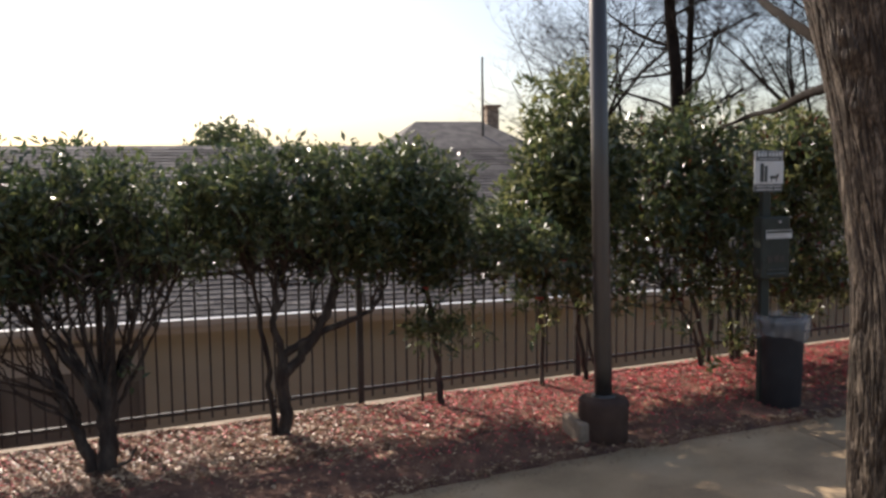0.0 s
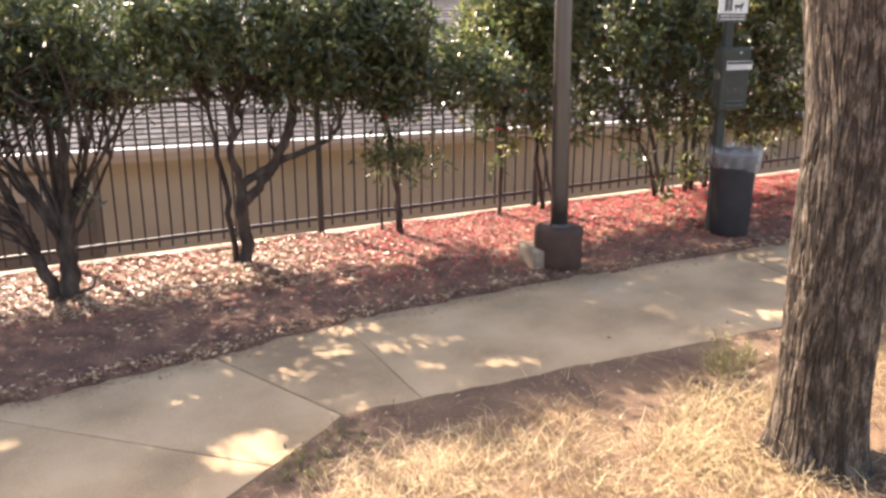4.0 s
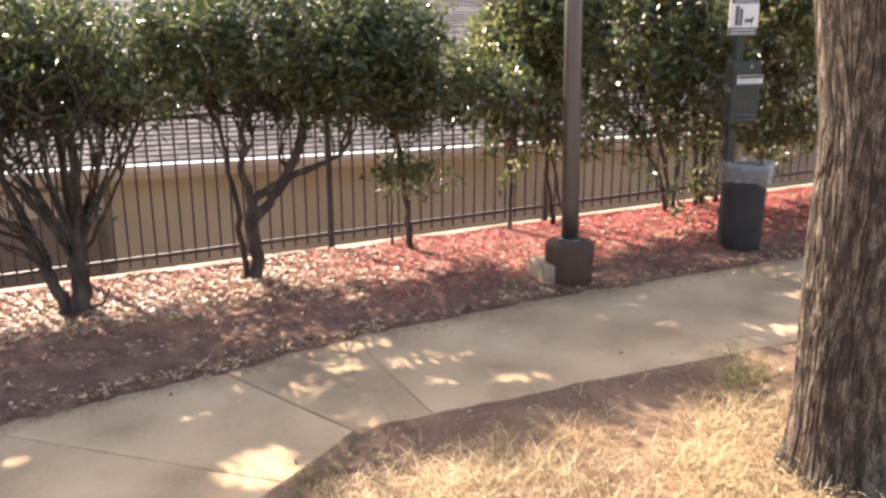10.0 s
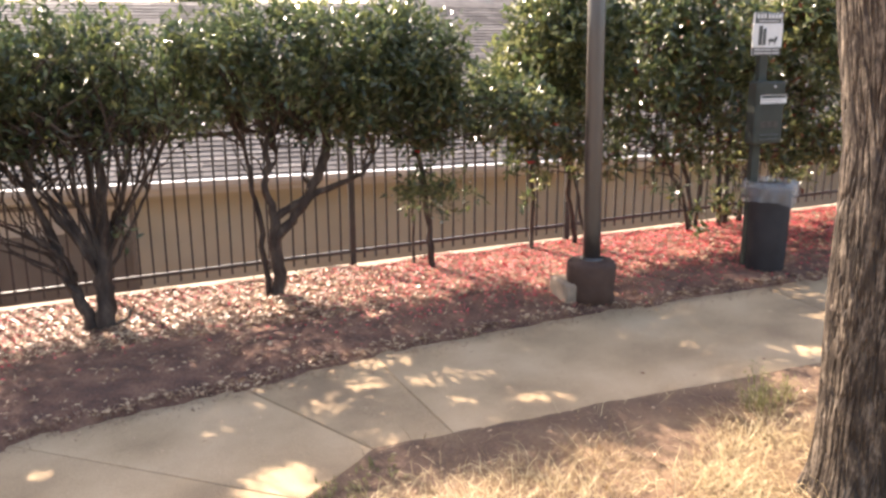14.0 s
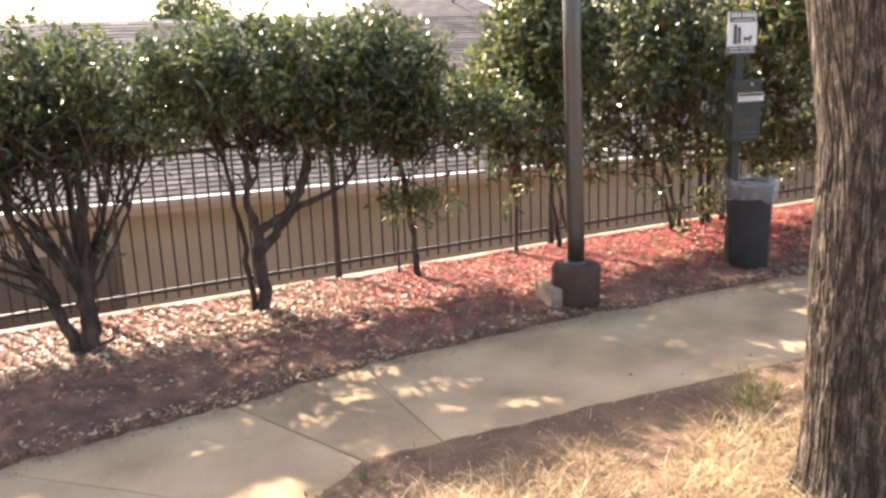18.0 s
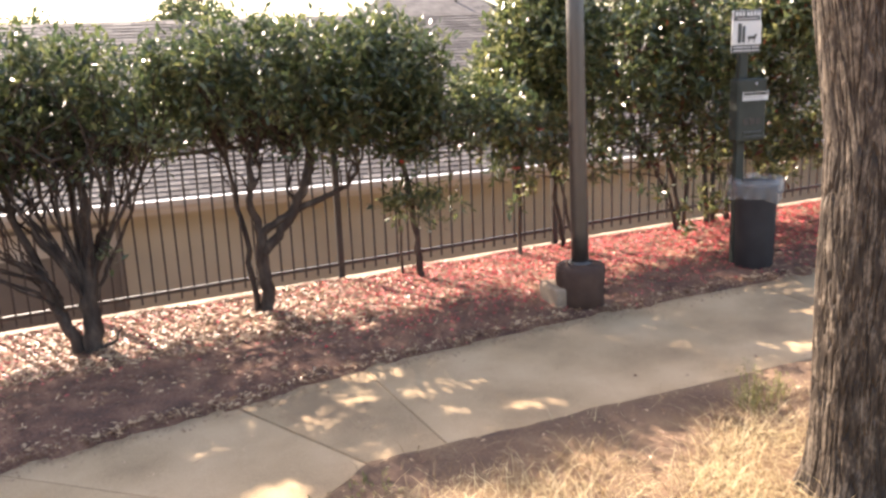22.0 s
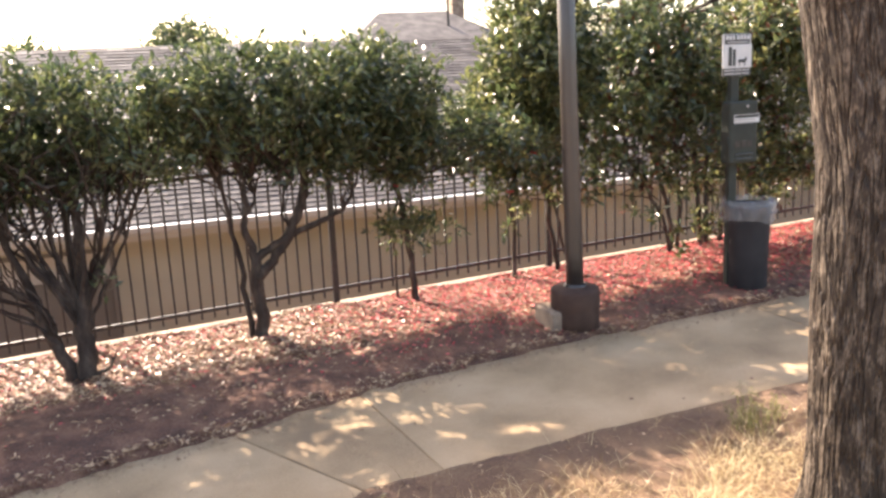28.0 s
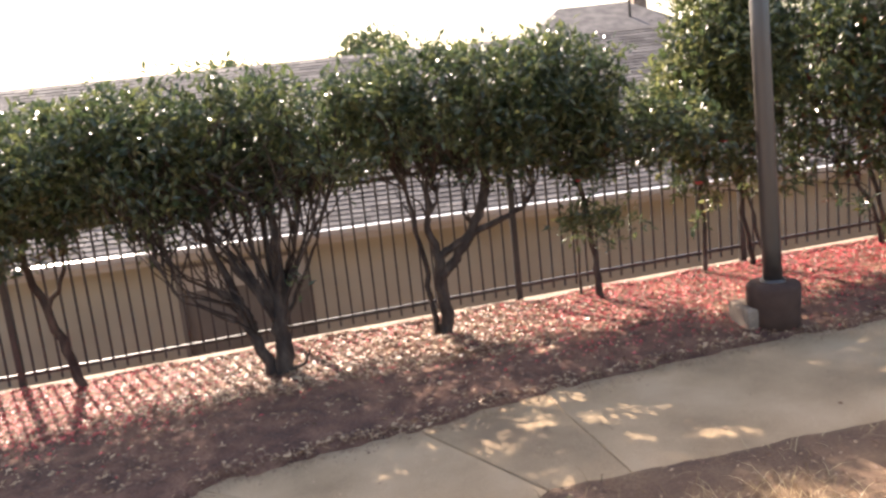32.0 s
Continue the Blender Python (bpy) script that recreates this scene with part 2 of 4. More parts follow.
class Mesh:
    """Lists of vertices and faces that grow quickly."""

    def __init__(self):
        self.v, self.f = [], []

    def tube(self, pts, radii, n=6, rough=0.0, cap=True):
        """A tapered tube along points."""
        pts = [Vector(p) for p in pts]
        start = len(self.v)
        side = None
        for i, p in enumerate(pts):
            d = (pts[min(i + 1, len(pts) - 1)] - pts[max(i - 1, 0)]).normalized()
            if side is None:
                side = d.cross(Vector((0.3, 0.9, 0.1))).normalized()
                if side.length < 0.1:
                    side = d.cross(Vector((1, 0, 0))).normalized()
            side = (side - d * side.dot(d)).normalized()
            up = d.cross(side)
            for k in range(n):
                a = 2 * math.pi * k / n
                r = radii[i] * (1 + (random.random() - 0.5) * rough)
                self.v.append(p + side * (r * math.cos(a)) + up * (r * math.sin(a)))
        for i in range(len(pts) - 1):
            for k in range(n):
                a, b = start + i * n + k, start + i * n + (k + 1) % n
                self.f.append((a, b, b + n, a + n))
        if cap:
            self.f.append(tuple(start + (len(pts) - 1) * n + k for k in range(n)))
            self.f.append(tuple(start + k for k in range(n))[::-1])

    def leaf(self, p, d, nrm, length, width, fold=0.25):
        """A folded pointed leaf that starts at p."""
        side = d.cross(nrm).normalized()
        up = side.cross(d).normalized()
        b = len(self.v)
        mid = p + d * (length * 0.5) - up * (fold * width)
        self.v += [p, mid + side * (width / 2) + up * (fold * width), p + d * length - up * (0.2 * length), mid - side * (width / 2) + up * (fold * width), mid]
        self.f += [(b, b + 1, b + 4), (b + 1, b + 2, b + 4), (b + 2, b + 3, b + 4), (b + 3, b, b + 4)]

    def blade(self, p, d, bend, length, width):
        side = Vector((-d.y, d.x, 0.0))
        side = side.normalized() * (width / 2) if side.length > 1e-4 else Vector((width / 2, 0, 0))
        b = len(self.v)
        m = p + d * (length * 0.55)
        t = m + (d + bend).normalized() * (length * 0.45)
        self.v += [p - side, p + side, m + side * 0.7, m - side * 0.7, t]
        self.f += [(b, b + 1, b + 2, b + 3), (b + 3, b + 2, b + 4)]

    def quad(self, a, b, c, d):
        i = len(self.v)
        self.v += [a, b, c, d]
        self.f.append((i, i + 1, i + 2, i + 3))

    def put(self, name, mat, parent=None, label="", smooth=False, m=None):
        return raw(name, self.v, self.f, mat, parent, label, smooth, m)


def rand_dir():
    while True:
        d = Vector((random.uniform(-1, 1), random.uniform(-1, 1), random.uniform(-1, 1)))
        if 0.1 < d.length < 1:
            return d.normalized()


def wiggle(a, b, n, amp):
    a, b = Vector(a), Vector(b)
    out = []
    for i in range(n + 1):
        t = i / n
        k = math.sin(math.pi * t)
        out.append(a.lerp(b, t) + Vector((random.uniform(-amp, amp), random.uniform(-amp, amp), random.uniform(-amp, amp) * 0.5)) * k)
    return out


def sheet(name, us, vs, height, mat, label="", kind="structure", category="ground", smooth=True, keep=None):
    nu, nv = len(us), len(vs)
    verts = [SITE @ Vector((u, v, height(u, v))) for v in vs for u in us]
    faces = []
    for j in range(nv - 1):
        for i in range(nu - 1):
            if keep is None or keep((us[i] + us[i + 1]) / 2, (vs[j] + vs[j + 1]) / 2):
                a = j * nu + i
                faces.append((a, a + 1, a + nu + 1, a + nu))
    ob = raw(name, verts, faces, mat, smooth=smooth)
    return tagged(ob, label, category, "", kind)


def lin(a, b, n):
    return [a + (b - a) * i / n for i in range(n + 1)]


# ---- ground ----
US = [-1500, -400, -120, -50, -25] + lin(-14, 16, 60) + [25, 50, 120, 400, 1500]
VS = [-1500, -400, -120, -50, -25, -14] + lin(-10, 0.0, 20) + [0.155, 0.16, 4, 12, 30, 80, 250, 600, 1500]


def base_height(u, v):
    if v > 0.157:
        return -2.4 + 0.01 * u * (abs(u) < 30)
    return gz(u) - 0.09


sheet("ground", US, VS, base_height, M_SOIL, "bare brown soil running out to the horizon", smooth=False)


def lawn_edge(u):
    """Near edge of the pavement in v."""
    return -3.47 if u > -0.69 else -3.47 + (u + 0.69) * 0.80


def lawn_height(u, v):
    d = lawn_edge(u) - v
    n = noise.noise(Vector((u * 1.3, v * 1.3, 0))) * 0.02 + noise.noise(Vector((u * 6, v * 6, 3))) * 0.012
    d += 0.035 * noise.noise(Vector((u * 2.4, 1, 7))) + 0.012 * noise.noise(Vector((u * 7, 1, 4))) + 0.005
    k = min(1.0, max(0.0, (d + 0.06) / 0.08))
    return gz(u) - 0.03 + (0.044 + n * 0.8) * k + 0.03 * min(1.0, max(0.0, d))


sheet("lawn", lin(-12, -2.5, 100) + lin(-2.46, 3.5, 240) + lin(3.6, 16, 120), lin(-16, -10, 30) + lin(-9.9, -6, 60) + lin(-5.95, -3.15, 96), lawn_height, M_LAWN,
      "dry straw-coloured lawn with thin bare patches", keep=lambda u, v: v < lawn_edge(u) + 0.25)
MULCH_EDGE = [(-14, -11.6), (-6, -5.42), (-3.6, -3.58), (-2.75, -2.84), (-2.4, -2.57), (-1.85, -2.48), (-1.2, -2.38), (-0.8, -2.29), (-0.4, -2.18), (0.3, -2.13), (0.98, -2.05), (3.5, -2.06), (16, -2.06)]


def mulch_edge(u):
    for (a, va), (b, vb) in zip(MULCH_EDGE, MULCH_EDGE[1:]):
        if a <= u <= b:
            return va + (vb - va) * (u - a) / (b - a) + 0.05 * noise.noise(Vector((u * 3, 0, 5))) + 0.03 * noise.noise(Vector((u * 9, 0, 5)))
    return -2.2


def mulch_height(u, v):
    d = v - mulch_edge(u)
    n = noise.noise(Vector((u * 2, v * 2, 9))) * 0.025 + noise.noise(Vector((u * 11, v * 11, 2))) * 0.014
    low = 0.02 * max(0.0, 1 + v / 0.3) if v > -0.3 else 0.0
    return gz(u) - low + (0.02 + 0.035 * min(1, d / 0.4) + n if d > 0 else -0.05)


sheet("mulch_bed", lin(-9, 11, 330), lin(-8, -3.4, 40) + lin(-3.3, -0.02, 80), mulch_height, M_MULCH,
      "reddish brown bark mulch bed under the hedge", keep=lambda u, v: v > mulch_edge(u) - 0.06)

# ---- large tree trunk near the camera ----
def big_trunk():
    base = Vector((1.885, 3.39, 0.0))
    z0 = 0.02
    thing = empty("tree", Matrix.Translation((base.x, base.y, z0)), "mature tree with deeply furrowed grey-brown bark on dry lawn", "tree")
    n, rows = 640, 420
    vs, fs = [], []
    top = 3.3
    for j in range(rows + 1):
        z = -0.1 + (top + 0.1) * j / rows
        w = max(0, z - 1.6) ** 1.3
        r = 0.192 + 0.072 * math.exp(-max(0, z) / 0.15) + 0.06 * w
        cx = -0.012 * z - 0.11 * w
        for i in range(n):
            a = 2 * math.pi * i / n
            flare = 1 + 0.12 * math.exp(-max(0, z) / 0.14) * math.sin(5 * a + 0.6)
            q = Vector((math.cos(a) * 5.0, math.sin(a) * 5.0, z * 1.3))
            warp = noise.noise(q * 0.8) * 0.7
            furrow = abs(noise.noise(Vector((math.cos(a) * 12 + warp, math.sin(a) * 12 - warp, z * 5.0))))
            furrow2 = abs(noise.noise(Vector((math.cos(a) * 25 + warp, math.sin(a) * 25, z * 24.0 + 4))))
            rr = r * flare + 0.011 * (min(furrow, 0.17) / 0.17 - 0.7) + 0.002 * (min(furrow2, 0.3) / 0.3 - 0.5) + 0.012 * noise.noise(Vector((math.cos(a) * 2, math.sin(a) * 2, z * 1.5)))
            for ka, kz, kr, kh in ((-2.62, 2.51, 0.06, 0.026), (-2.60, 2.31, 0.038, 0.018), (-2.2, 2.75, 0.05, 0.02)):
                q2 = ((a - ka - 2 * math.pi * round((a - ka) / (2 * math.pi))) * r / kr) ** 2 + ((z - kz) / kr) ** 2
                if q2 < 6:
                    rr += kh * (math.exp(-q2) - 0.75 * math.exp(-q2 * 4))
            vs.append((cx + rr * math.cos(a), rr * math.sin(a), z))
    for j in range(rows):
        for i in range(n):
            a, b = j * n + i, j * n + (i + 1) % n
            fs.append((a, b, b + n, a + n))
    raw("trunk", vs, fs, M_TRUNK, thing, smooth=True)
    for pts, rad in (([(-0.22, 0.0, 3.0), (-0.42, 0.1, 3.7), (-0.8, 0.3, 4.6), (-1.4, 0.8, 6.2)], [0.2, 0.15, 0.11, 0.05]),
                     ([(-0.05, 0.0, 3.0), (0.2, -0.1, 3.8), (0.5, -0.2, 5.0), (0.9, 0.1, 7.0)], [0.22, 0.17, 0.13, 0.06]),
                     ([(-0.25, 0.02, 2.41), (-0.18, 0.6, 2.40), (-0.06, 1.2, 2.38), (0.06, 1.9, 2.40), (0.1, 2.6, 2.36)], [0.026, 0.021, 0.018, 0.014, 0.009]),
                     ([(-0.30, 0.0, 2.50), (-0.34, 0.45, 2.72), (-0.265, 0.92, 2.89), (-0.15, 1.6, 3.2), (-0.3, 2.2, 3.7)], [0.027, 0.022, 0.02, 0.017, 0.01])):
        me = Mesh()
        seg, sr = [], []
        for k in range(len(pts) - 1):
            w4 = wiggle(pts[k], pts[k + 1], 4, 0.02 if rad[0] > 0.1 else 0.008)
            seg += w4[:4]
            sr += [rad[k] + (rad[k + 1] - rad[k]) * j / 4 for j in range(4)]
        me.tube(seg + [Vector(pts[-1])], sr + [rad[-1]], 12, 0.1)
        me.put("limb", M_TWIG if rad[0] < 0.1 else M_TRUNK, thing, smooth=True)
    return thing


big_trunk()


# ---- shrubs ----
def flower(parent, p, r):
    me = Mesh()
    for k in range(11):
        d = Vector((math.cos(k * 2.4), math.sin(k * 2.4), 0.4 + 0.06 * k)).normalized()
        me.leaf(p, d, Vector((0, 0, 1)), r, r * 0.8, 0.15)
    me.put("flower", M_PETAL, parent, "red blossom")


SUN_SITE = SITE.to_3x3().inverted() @ sun_dir
# openings in the crowns, by the patch of sun that each lets fall on the ground: u, v, half width, half depth
SUN_PATCHES = [(-1.25, -3.58, 0.20, 0.17), (-2.34, -3.01, 0.07, 0.03), (-1.50, -2.88, 0.10, 0.07), (-1.23, -2.65, 0.05, 0.03),
               (-0.90, -2.76, 0.13, 0.05), (-0.84, -2.87, 0.07, 0.03), (-0.54, -2.59, 0.08, 0.03), (-0.31, -2.30, 0.14, 0.08), (-0.13, -2.62, 0.18, 0.07),
               (-0.05, -2.74, 0.14, 0.05), (0.14, -2.67, 0.12, 0.03), (-0.11, -3.04, 0.06, 0.05), (0.32, -3.15, 0.14, 0.045), (0.45, -3.23, 0.08, 0.03),
               (1.27, -2.50, 0.06, 0.03), (1.70, -2.45, 0.07, 0.03), (2.34, -2.06, 0.08, 0.05), (2.72, -2.74, 0.14, 0.05), (2.31, -3.21, 0.16, 0.08),
               (-0.17, -1.52, 0.12, 0.06), (-0.97, -1.54, 0.05, 0.08)]
SUN_EDGE = [(-20, -1.15), (-1.4, -1.03), (-0.9, -0.84), (-0.36, -1.0), (0.04, -1.22), (0.41, -1.46), (2.4, -1.48), (4.2, -1.22), (20, -1.22)]


def shadow_of(u, v, z):
    """Where on the ground the shadow of a point falls."""
    k = (z - SLOPE * u) / (SUN_SITE.z - SLOPE * SUN_SITE.x)
    return u - k * SUN_SITE.x, v - k * SUN_SITE.y


def lets_sun(u, v, z):
    """Whether a point of the crown lies in one of the openings, or over the sunny strip by the fence."""
    a, b = shadow_of(u, v, z)
    if z > 1.1:
        for (p, e), (q, f) in zip(SUN_EDGE, SUN_EDGE[1:]):
            if p <= a < q:
                if b > e + (f - e) * (a - p) / (q - p) + 0.16 * noise.noise(Vector((a * 4, b * 2, 3))):
                    return True
                break
    for p, q, r, t in SUN_PATCHES:
        if abs(a - p) < r + 0.15 and abs(b - q) < t + 0.15:
            if ((a - p) / (r + 0.045)) ** 2 + ((b - q) / (t + 0.045)) ** 2 < 1 + 1.2 * noise.noise(Vector((a * 9, b * 14, 1))):
                return True
    # the lamp post stands in the sun: the slit that lights it is as wide as its shadow
    k = ((1.455 - a) * SUN_SITE.x + (-1.80 - b) * SUN_SITE.y) / (SUN_SITE.x ** 2 + SUN_SITE.y ** 2)  # height on the leaning post, along the ray
    side = abs((1.461 - 0.0114 * k - a) * SUN_SITE.y - (-1.80 - b) * SUN_SITE.x) / math.hypot(SUN_SITE.x, SUN_SITE.y)
    return 0.5 < k < 3.3 and side < 0.065


def thin_spots(u, v, lobes, cover):
    """Points deep inside the crown where the sun would still shine through it."""
    gu, gv = np.meshgrid(np.arange(-3.4, 3.2, 0.05), np.arange(-3.9, -0.9, 0.05))
    spots = []
    for lb in lobes:
        if lb[2] < 1.25:
            continue
        r = np.array(lb[3:6])
        q = np.stack([gu - (u + lb[0]), gv - (v + lb[1]), SLOPE * gu - (lb[2] + gz(u))], -1) / r
        d = np.array(SUN_SITE) / r
        k = -(q @ d) / (d @ d)
        near = np.linalg.norm(q + k[..., None] * d, axis=-1)
        for i, j in zip(*np.nonzero(near < 0.9)):
            a, b = gu[i, j], gv[i, j]
            key = (round(a / 0.05), round(b / 0.05))
            if cover.get(key, 0) < 2:
                cover[key] = 2
                spots.append(Vector((a - u, b - v, SLOPE * a - gz(u))) + SUN_SITE * (k[i, j] + random.uniform(-0.2, 0.2)))
    return spots


def shrub(u, v, label, stems, lobes, leaves, mat=M_LEAF, twigs=60, seed=1, flowers=(), size=0.075, red=None, clump=0.11, full=2.4, low=()):
    """A shrub: stems are ([(du, dv, z), ...], [radii]); lobes are (du, dv, z, ru, rv, rz)."""
    random.seed(seed)
    base = SITE @ Matrix.Translation((u, v, gz(u) + 0.03))
    thing = empty("shrub", base, label, "shrub", "evergreen shrubs along the fence")
    tips = []
    for i, (pts, rad) in enumerate(stems):
        me = Mesh()
        fine, fr = [], []
        for k in range(len(pts) - 1):
            seg = wiggle(pts[k], pts[k + 1], 4, 0.022)
            for j in range(4):
                fine.append(seg[j])
                fr.append(rad[k] + (rad[k + 1] - rad[k]) * j / 4)
        fine.append(Vector(pts[-1]))
        fr.append(rad[-1])
        me.tube(fine, fr, 9 if rad[0] > 0.03 else 6, 0.18)
        me.put("trunk" if i == 0 else "stem", M_BARK, thing, smooth=True)
        tips += fine[len(fine) // 2:]
    lobes = [(a[0], -0.78 - v, a[2], a[3], max(0.66, a[4]), a[5]) if a[2] > 1.25 else a for a in lobes]
    for a in lobes[:]:
        if a[2] > 1.25 and a[3] > 0.4:
            lobes.append((a[0], -1.16 - v, min(a[2] + 0.22, 2.02), a[3] * 0.92, 0.40, 0.32))
            lobes.append((a[0], -0.33 - v, max(1.50, a[2] - 0.25), a[3] * 0.9, 0.33, 0.28))
            # rear lobe behind the fence line, added to throw shade on the bed
            lobes.append((a[0], 0.26 - v, max(1.56, a[2] - 0.3), a[3] * 0.85, 0.42, 0.26))
    lobes += low
    vol = [a[3] * a[4] * a[5] for a in lobes]
    centres = []
    nclump = max(8, int(leaves * full) // 22)
    for _ in range(nclump):
        lb = random.choices(lobes, vol)[0]
        d = rand_dir() * (random.random() ** 0.45)
        d *= 1 + 0.25 * noise.noise(d * 2.5 + Vector((seed, 0, 0)))
        centres.append(Vector((lb[0] + d.x * lb[3], lb[1] + d.y * lb[4], lb[2] + d.z * lb[5])))
    tw = Mesh()
    for c in random.sample(centres, min(twigs, len(centres))):
        t = min(random.sample(tips, min(8, len(tips))), key=lambda q: (q - c).length + max(0, q.z - c.z) * 2)
        pts = wiggle(t, c, 4, 0.05)
        tw.tube(pts, [0.009, 0.008, 0.006, 0.005, 0.003], 4, 0, False)
    tagged(tw.put("fine_branching", M_BARK, thing), kind="stuff")
    lf, lr, cover = Mesh(), Mesh(), {}
    clumps = [(c, 22, clump) for c in centres]
    while clumps:
        c, count, wide = clumps.pop()
        axis = (rand_dir() + Vector((0, 0, 0.6))).normalized()
        for _ in range(count):
            p = c + rand_dir() * (random.random() ** 0.5 * wide)
            if lets_sun(u + p.x, v + p.y, gz(u) + p.z):
                continue
            a, b = shadow_of(u + p.x, v + p.y, gz(u) + p.z)
            key = (round(a / 0.05), round(b / 0.05))
            cover[key] = cover.get(key, 0) + 1
            d = (rand_dir() + axis * 0.7 + (p - c) * 4).normalized()
            s = size * random.uniform(0.6, 1.25)
            (lr if red and random.random() < red else lf).leaf(p, d, (rand_dir() + Vector((0, 0, 1.2))).normalized(), s, s * 0.42)
        if not clumps and count == 22:
            clumps = [(q, 4, 0.04) for q in thin_spots(u, v, lobes, cover)]
    lf.put("crown", mat, thing, "glossy dark green leaves")
    if lr.v:
        lr.put("crown", M_LEAF_RED, thing, "reddish tinted leaves")
    for p in flowers:
        flower(thing, Vector(p), 0.045)
    return thing


# the many-stemmed shrub
fan = [([(0, 0, -0.06), (0.02, 0, 0.25), (0.03, 0.0, 0.5), (0.05, 0.02, 0.95), (0.10, 0.0, 1.6)], [0.082, 0.068, 0.062, 0.042, 0.018]),
       ([(-0.06, -0.02, -0.05), (-0.18, 0.0, 0.3), (-0.28, 0.05, 0.65), (-0.42, 0.1, 1.05), (-0.5, 0.1, 1.7)], [0.048, 0.041, 0.034, 0.026, 0.012])]
random.seed(5)
for k in range(21):
    a = -0.8 + 1.45 * k / 20
    h = random.uniform(0.30, 0.55)
    fan.append(([(0.02 + 0.03 * a, 0, h), (0.02 + 0.25 * a, random.uniform(-0.1, 0.1), h + 0.28), (0.03 + 0.62 * a, random.uniform(-0.25, 0.25), h + 0.65),
                 (0.05 + 0.9 * a, random.uniform(-0.35, 0.35), h + 1.15)], [random.uniform(0.014, 0.026), 0.015, 0.010, 0.004]))
for k in range(13):
    a = random.uniform(0.5, 1.0)
    h = random.uniform(0.15, 0.5)
    fan.append(([(-0.08 - 0.2 * h, 0, h), (-0.3 * a - 0.05, random.uniform(-0.2, 0.1), h + 0.22), (-0.62 * a - 0.05, random.uniform(-0.3, 0.1), h + 0.42),
                 (-0.95 * a, random.uniform(-0.3, 0.1), h + 0.75)], [0.013, 0.010, 0.007, 0.003]))
fan.append(([(0.03, 0, 0.02), (0.14, -0.02, 0.06), (0.22, -0.03, 0.17)], [0.02, 0.014, 0.007]))
shrub(-2.10, -0.88, "wide many-stemmed evergreen shrub with bare lower stems", fan,
      [(0.0, 0.0, 1.74, 0.95, 0.6, 0.48), (-0.75, 0.1, 1.55, 0.55, 0.5, 0.45), (0.5, 0.0, 1.62, 0.34, 0.45, 0.42), (-0.3, 0, 1.98, 0.6, 0.5, 0.28), (-0.85, 0, 1.9, 0.55, 0.6, 0.33), (0.27, -0.1, 0.78, 0.2, 0.18, 0.2)],
      9500, seed=11, twigs=330)
# the forked shrub
shrub(-0.79, -0.70, "evergreen shrub with a forked leaning trunk", [
    ([(0, 0, -0.06), (0.03, 0, 0.2), (0.0, 0, 0.5), (-0.01, 0, 0.72), (-0.06, 0.0, 0.95), (-0.02, 0, 1.1), (-0.06, 0.02, 1.5)], [0.06, 0.052, 0.05, 0.034, 0.026, 0.022, 0.012]),
    ([(0.0, 0, 0.50), (0.10, -0.02, 0.60), (0.25, -0.03, 0.78), (0.36, -0.04, 0.98), (0.42, -0.05, 1.15), (0.50, 0, 1.6)], [0.045, 0.04, 0.036, 0.04, 0.04, 0.02]),
    ([(0.0, 0, 0.66), (0.14, -0.03, 0.76), (0.3, -0.04, 0.84), (0.55, -0.05, 0.93), (0.72, -0.05, 0.99), (0.86, -0.02, 1.2), (0.95, 0, 1.5)], [0.035, 0.03, 0.03, 0.024, 0.018, 0.012, 0.006]),
    ([(-0.06, 0.05, -0.05), (-0.09, 0.05, 0.35), (-0.11, 0.06, 0.7), (-0.17, 0.08, 1.1), (-0.22, 0.1, 1.6)], [0.026, 0.024, 0.02, 0.017, 0.008]),
    ([(-0.05, 0.0, 1.0), (0.04, 0.0, 1.12), (0.03, 0, 1.35)], [0.016, 0.013, 0.007]),
    ([(0.3, -0.03, 0.84), (0.24, 0, 1.0), (0.28, 0.0, 1.2), (0.2, 0, 1.5)], [0.016, 0.013, 0.01, 0.006])],
      [(0.15, 0.0, 1.85, 0.85, 0.6, 0.48), (-0.35, 0.0, 1.85, 0.42, 0.5, 0.38), (0.5, 0, 1.55, 0.45, 0.45, 0.4)],
      # low: extra rear lobe, added to shade the bed where sun came between shrubs
      6200, seed=12, twigs=200, low=[(-0.52, 0.95, 1.58, 0.45, 0.36, 0.25)])
# the slender shrub with a low tuft
shrub(0.63, -0.44, "slender evergreen shrub with a low tuft of leaves", [
    ([(0, 0, -0.06), (-0.02, 0, 0.2), (-0.06, 0.0, 0.5), (-0.1, 0.0, 0.9), (-0.2, -0.1, 1.3), (-0.25, -0.1, 1.9)], [0.034, 0.03, 0.026, 0.024, 0.02, 0.008]),
    ([(-0.12, 0.18, -0.05), (-0.13, 0.18, 0.3), (-0.16, 0.1, 0.7), (-0.1, 0, 1.2)], [0.014, 0.012, 0.010, 0.006])],
      [(0.02, -0.15, 0.73, 0.38, 0.28, 0.21), (-0.48, -0.2, 1.75, 0.56, 0.55, 0.52), (-0.12, -0.2, 1.5, 0.32, 0.4, 0.36), (0.36, -0.2, 1.44, 0.34, 0.45, 0.33), (-0.12, -0.2, 1.2, 0.28, 0.3, 0.18)],
      6200, seed=13, twigs=90, low=[(0.46, -0.96, 1.48, 0.32, 0.3, 0.22)], flowers=[(-0.3, -0.55, 1.12)])
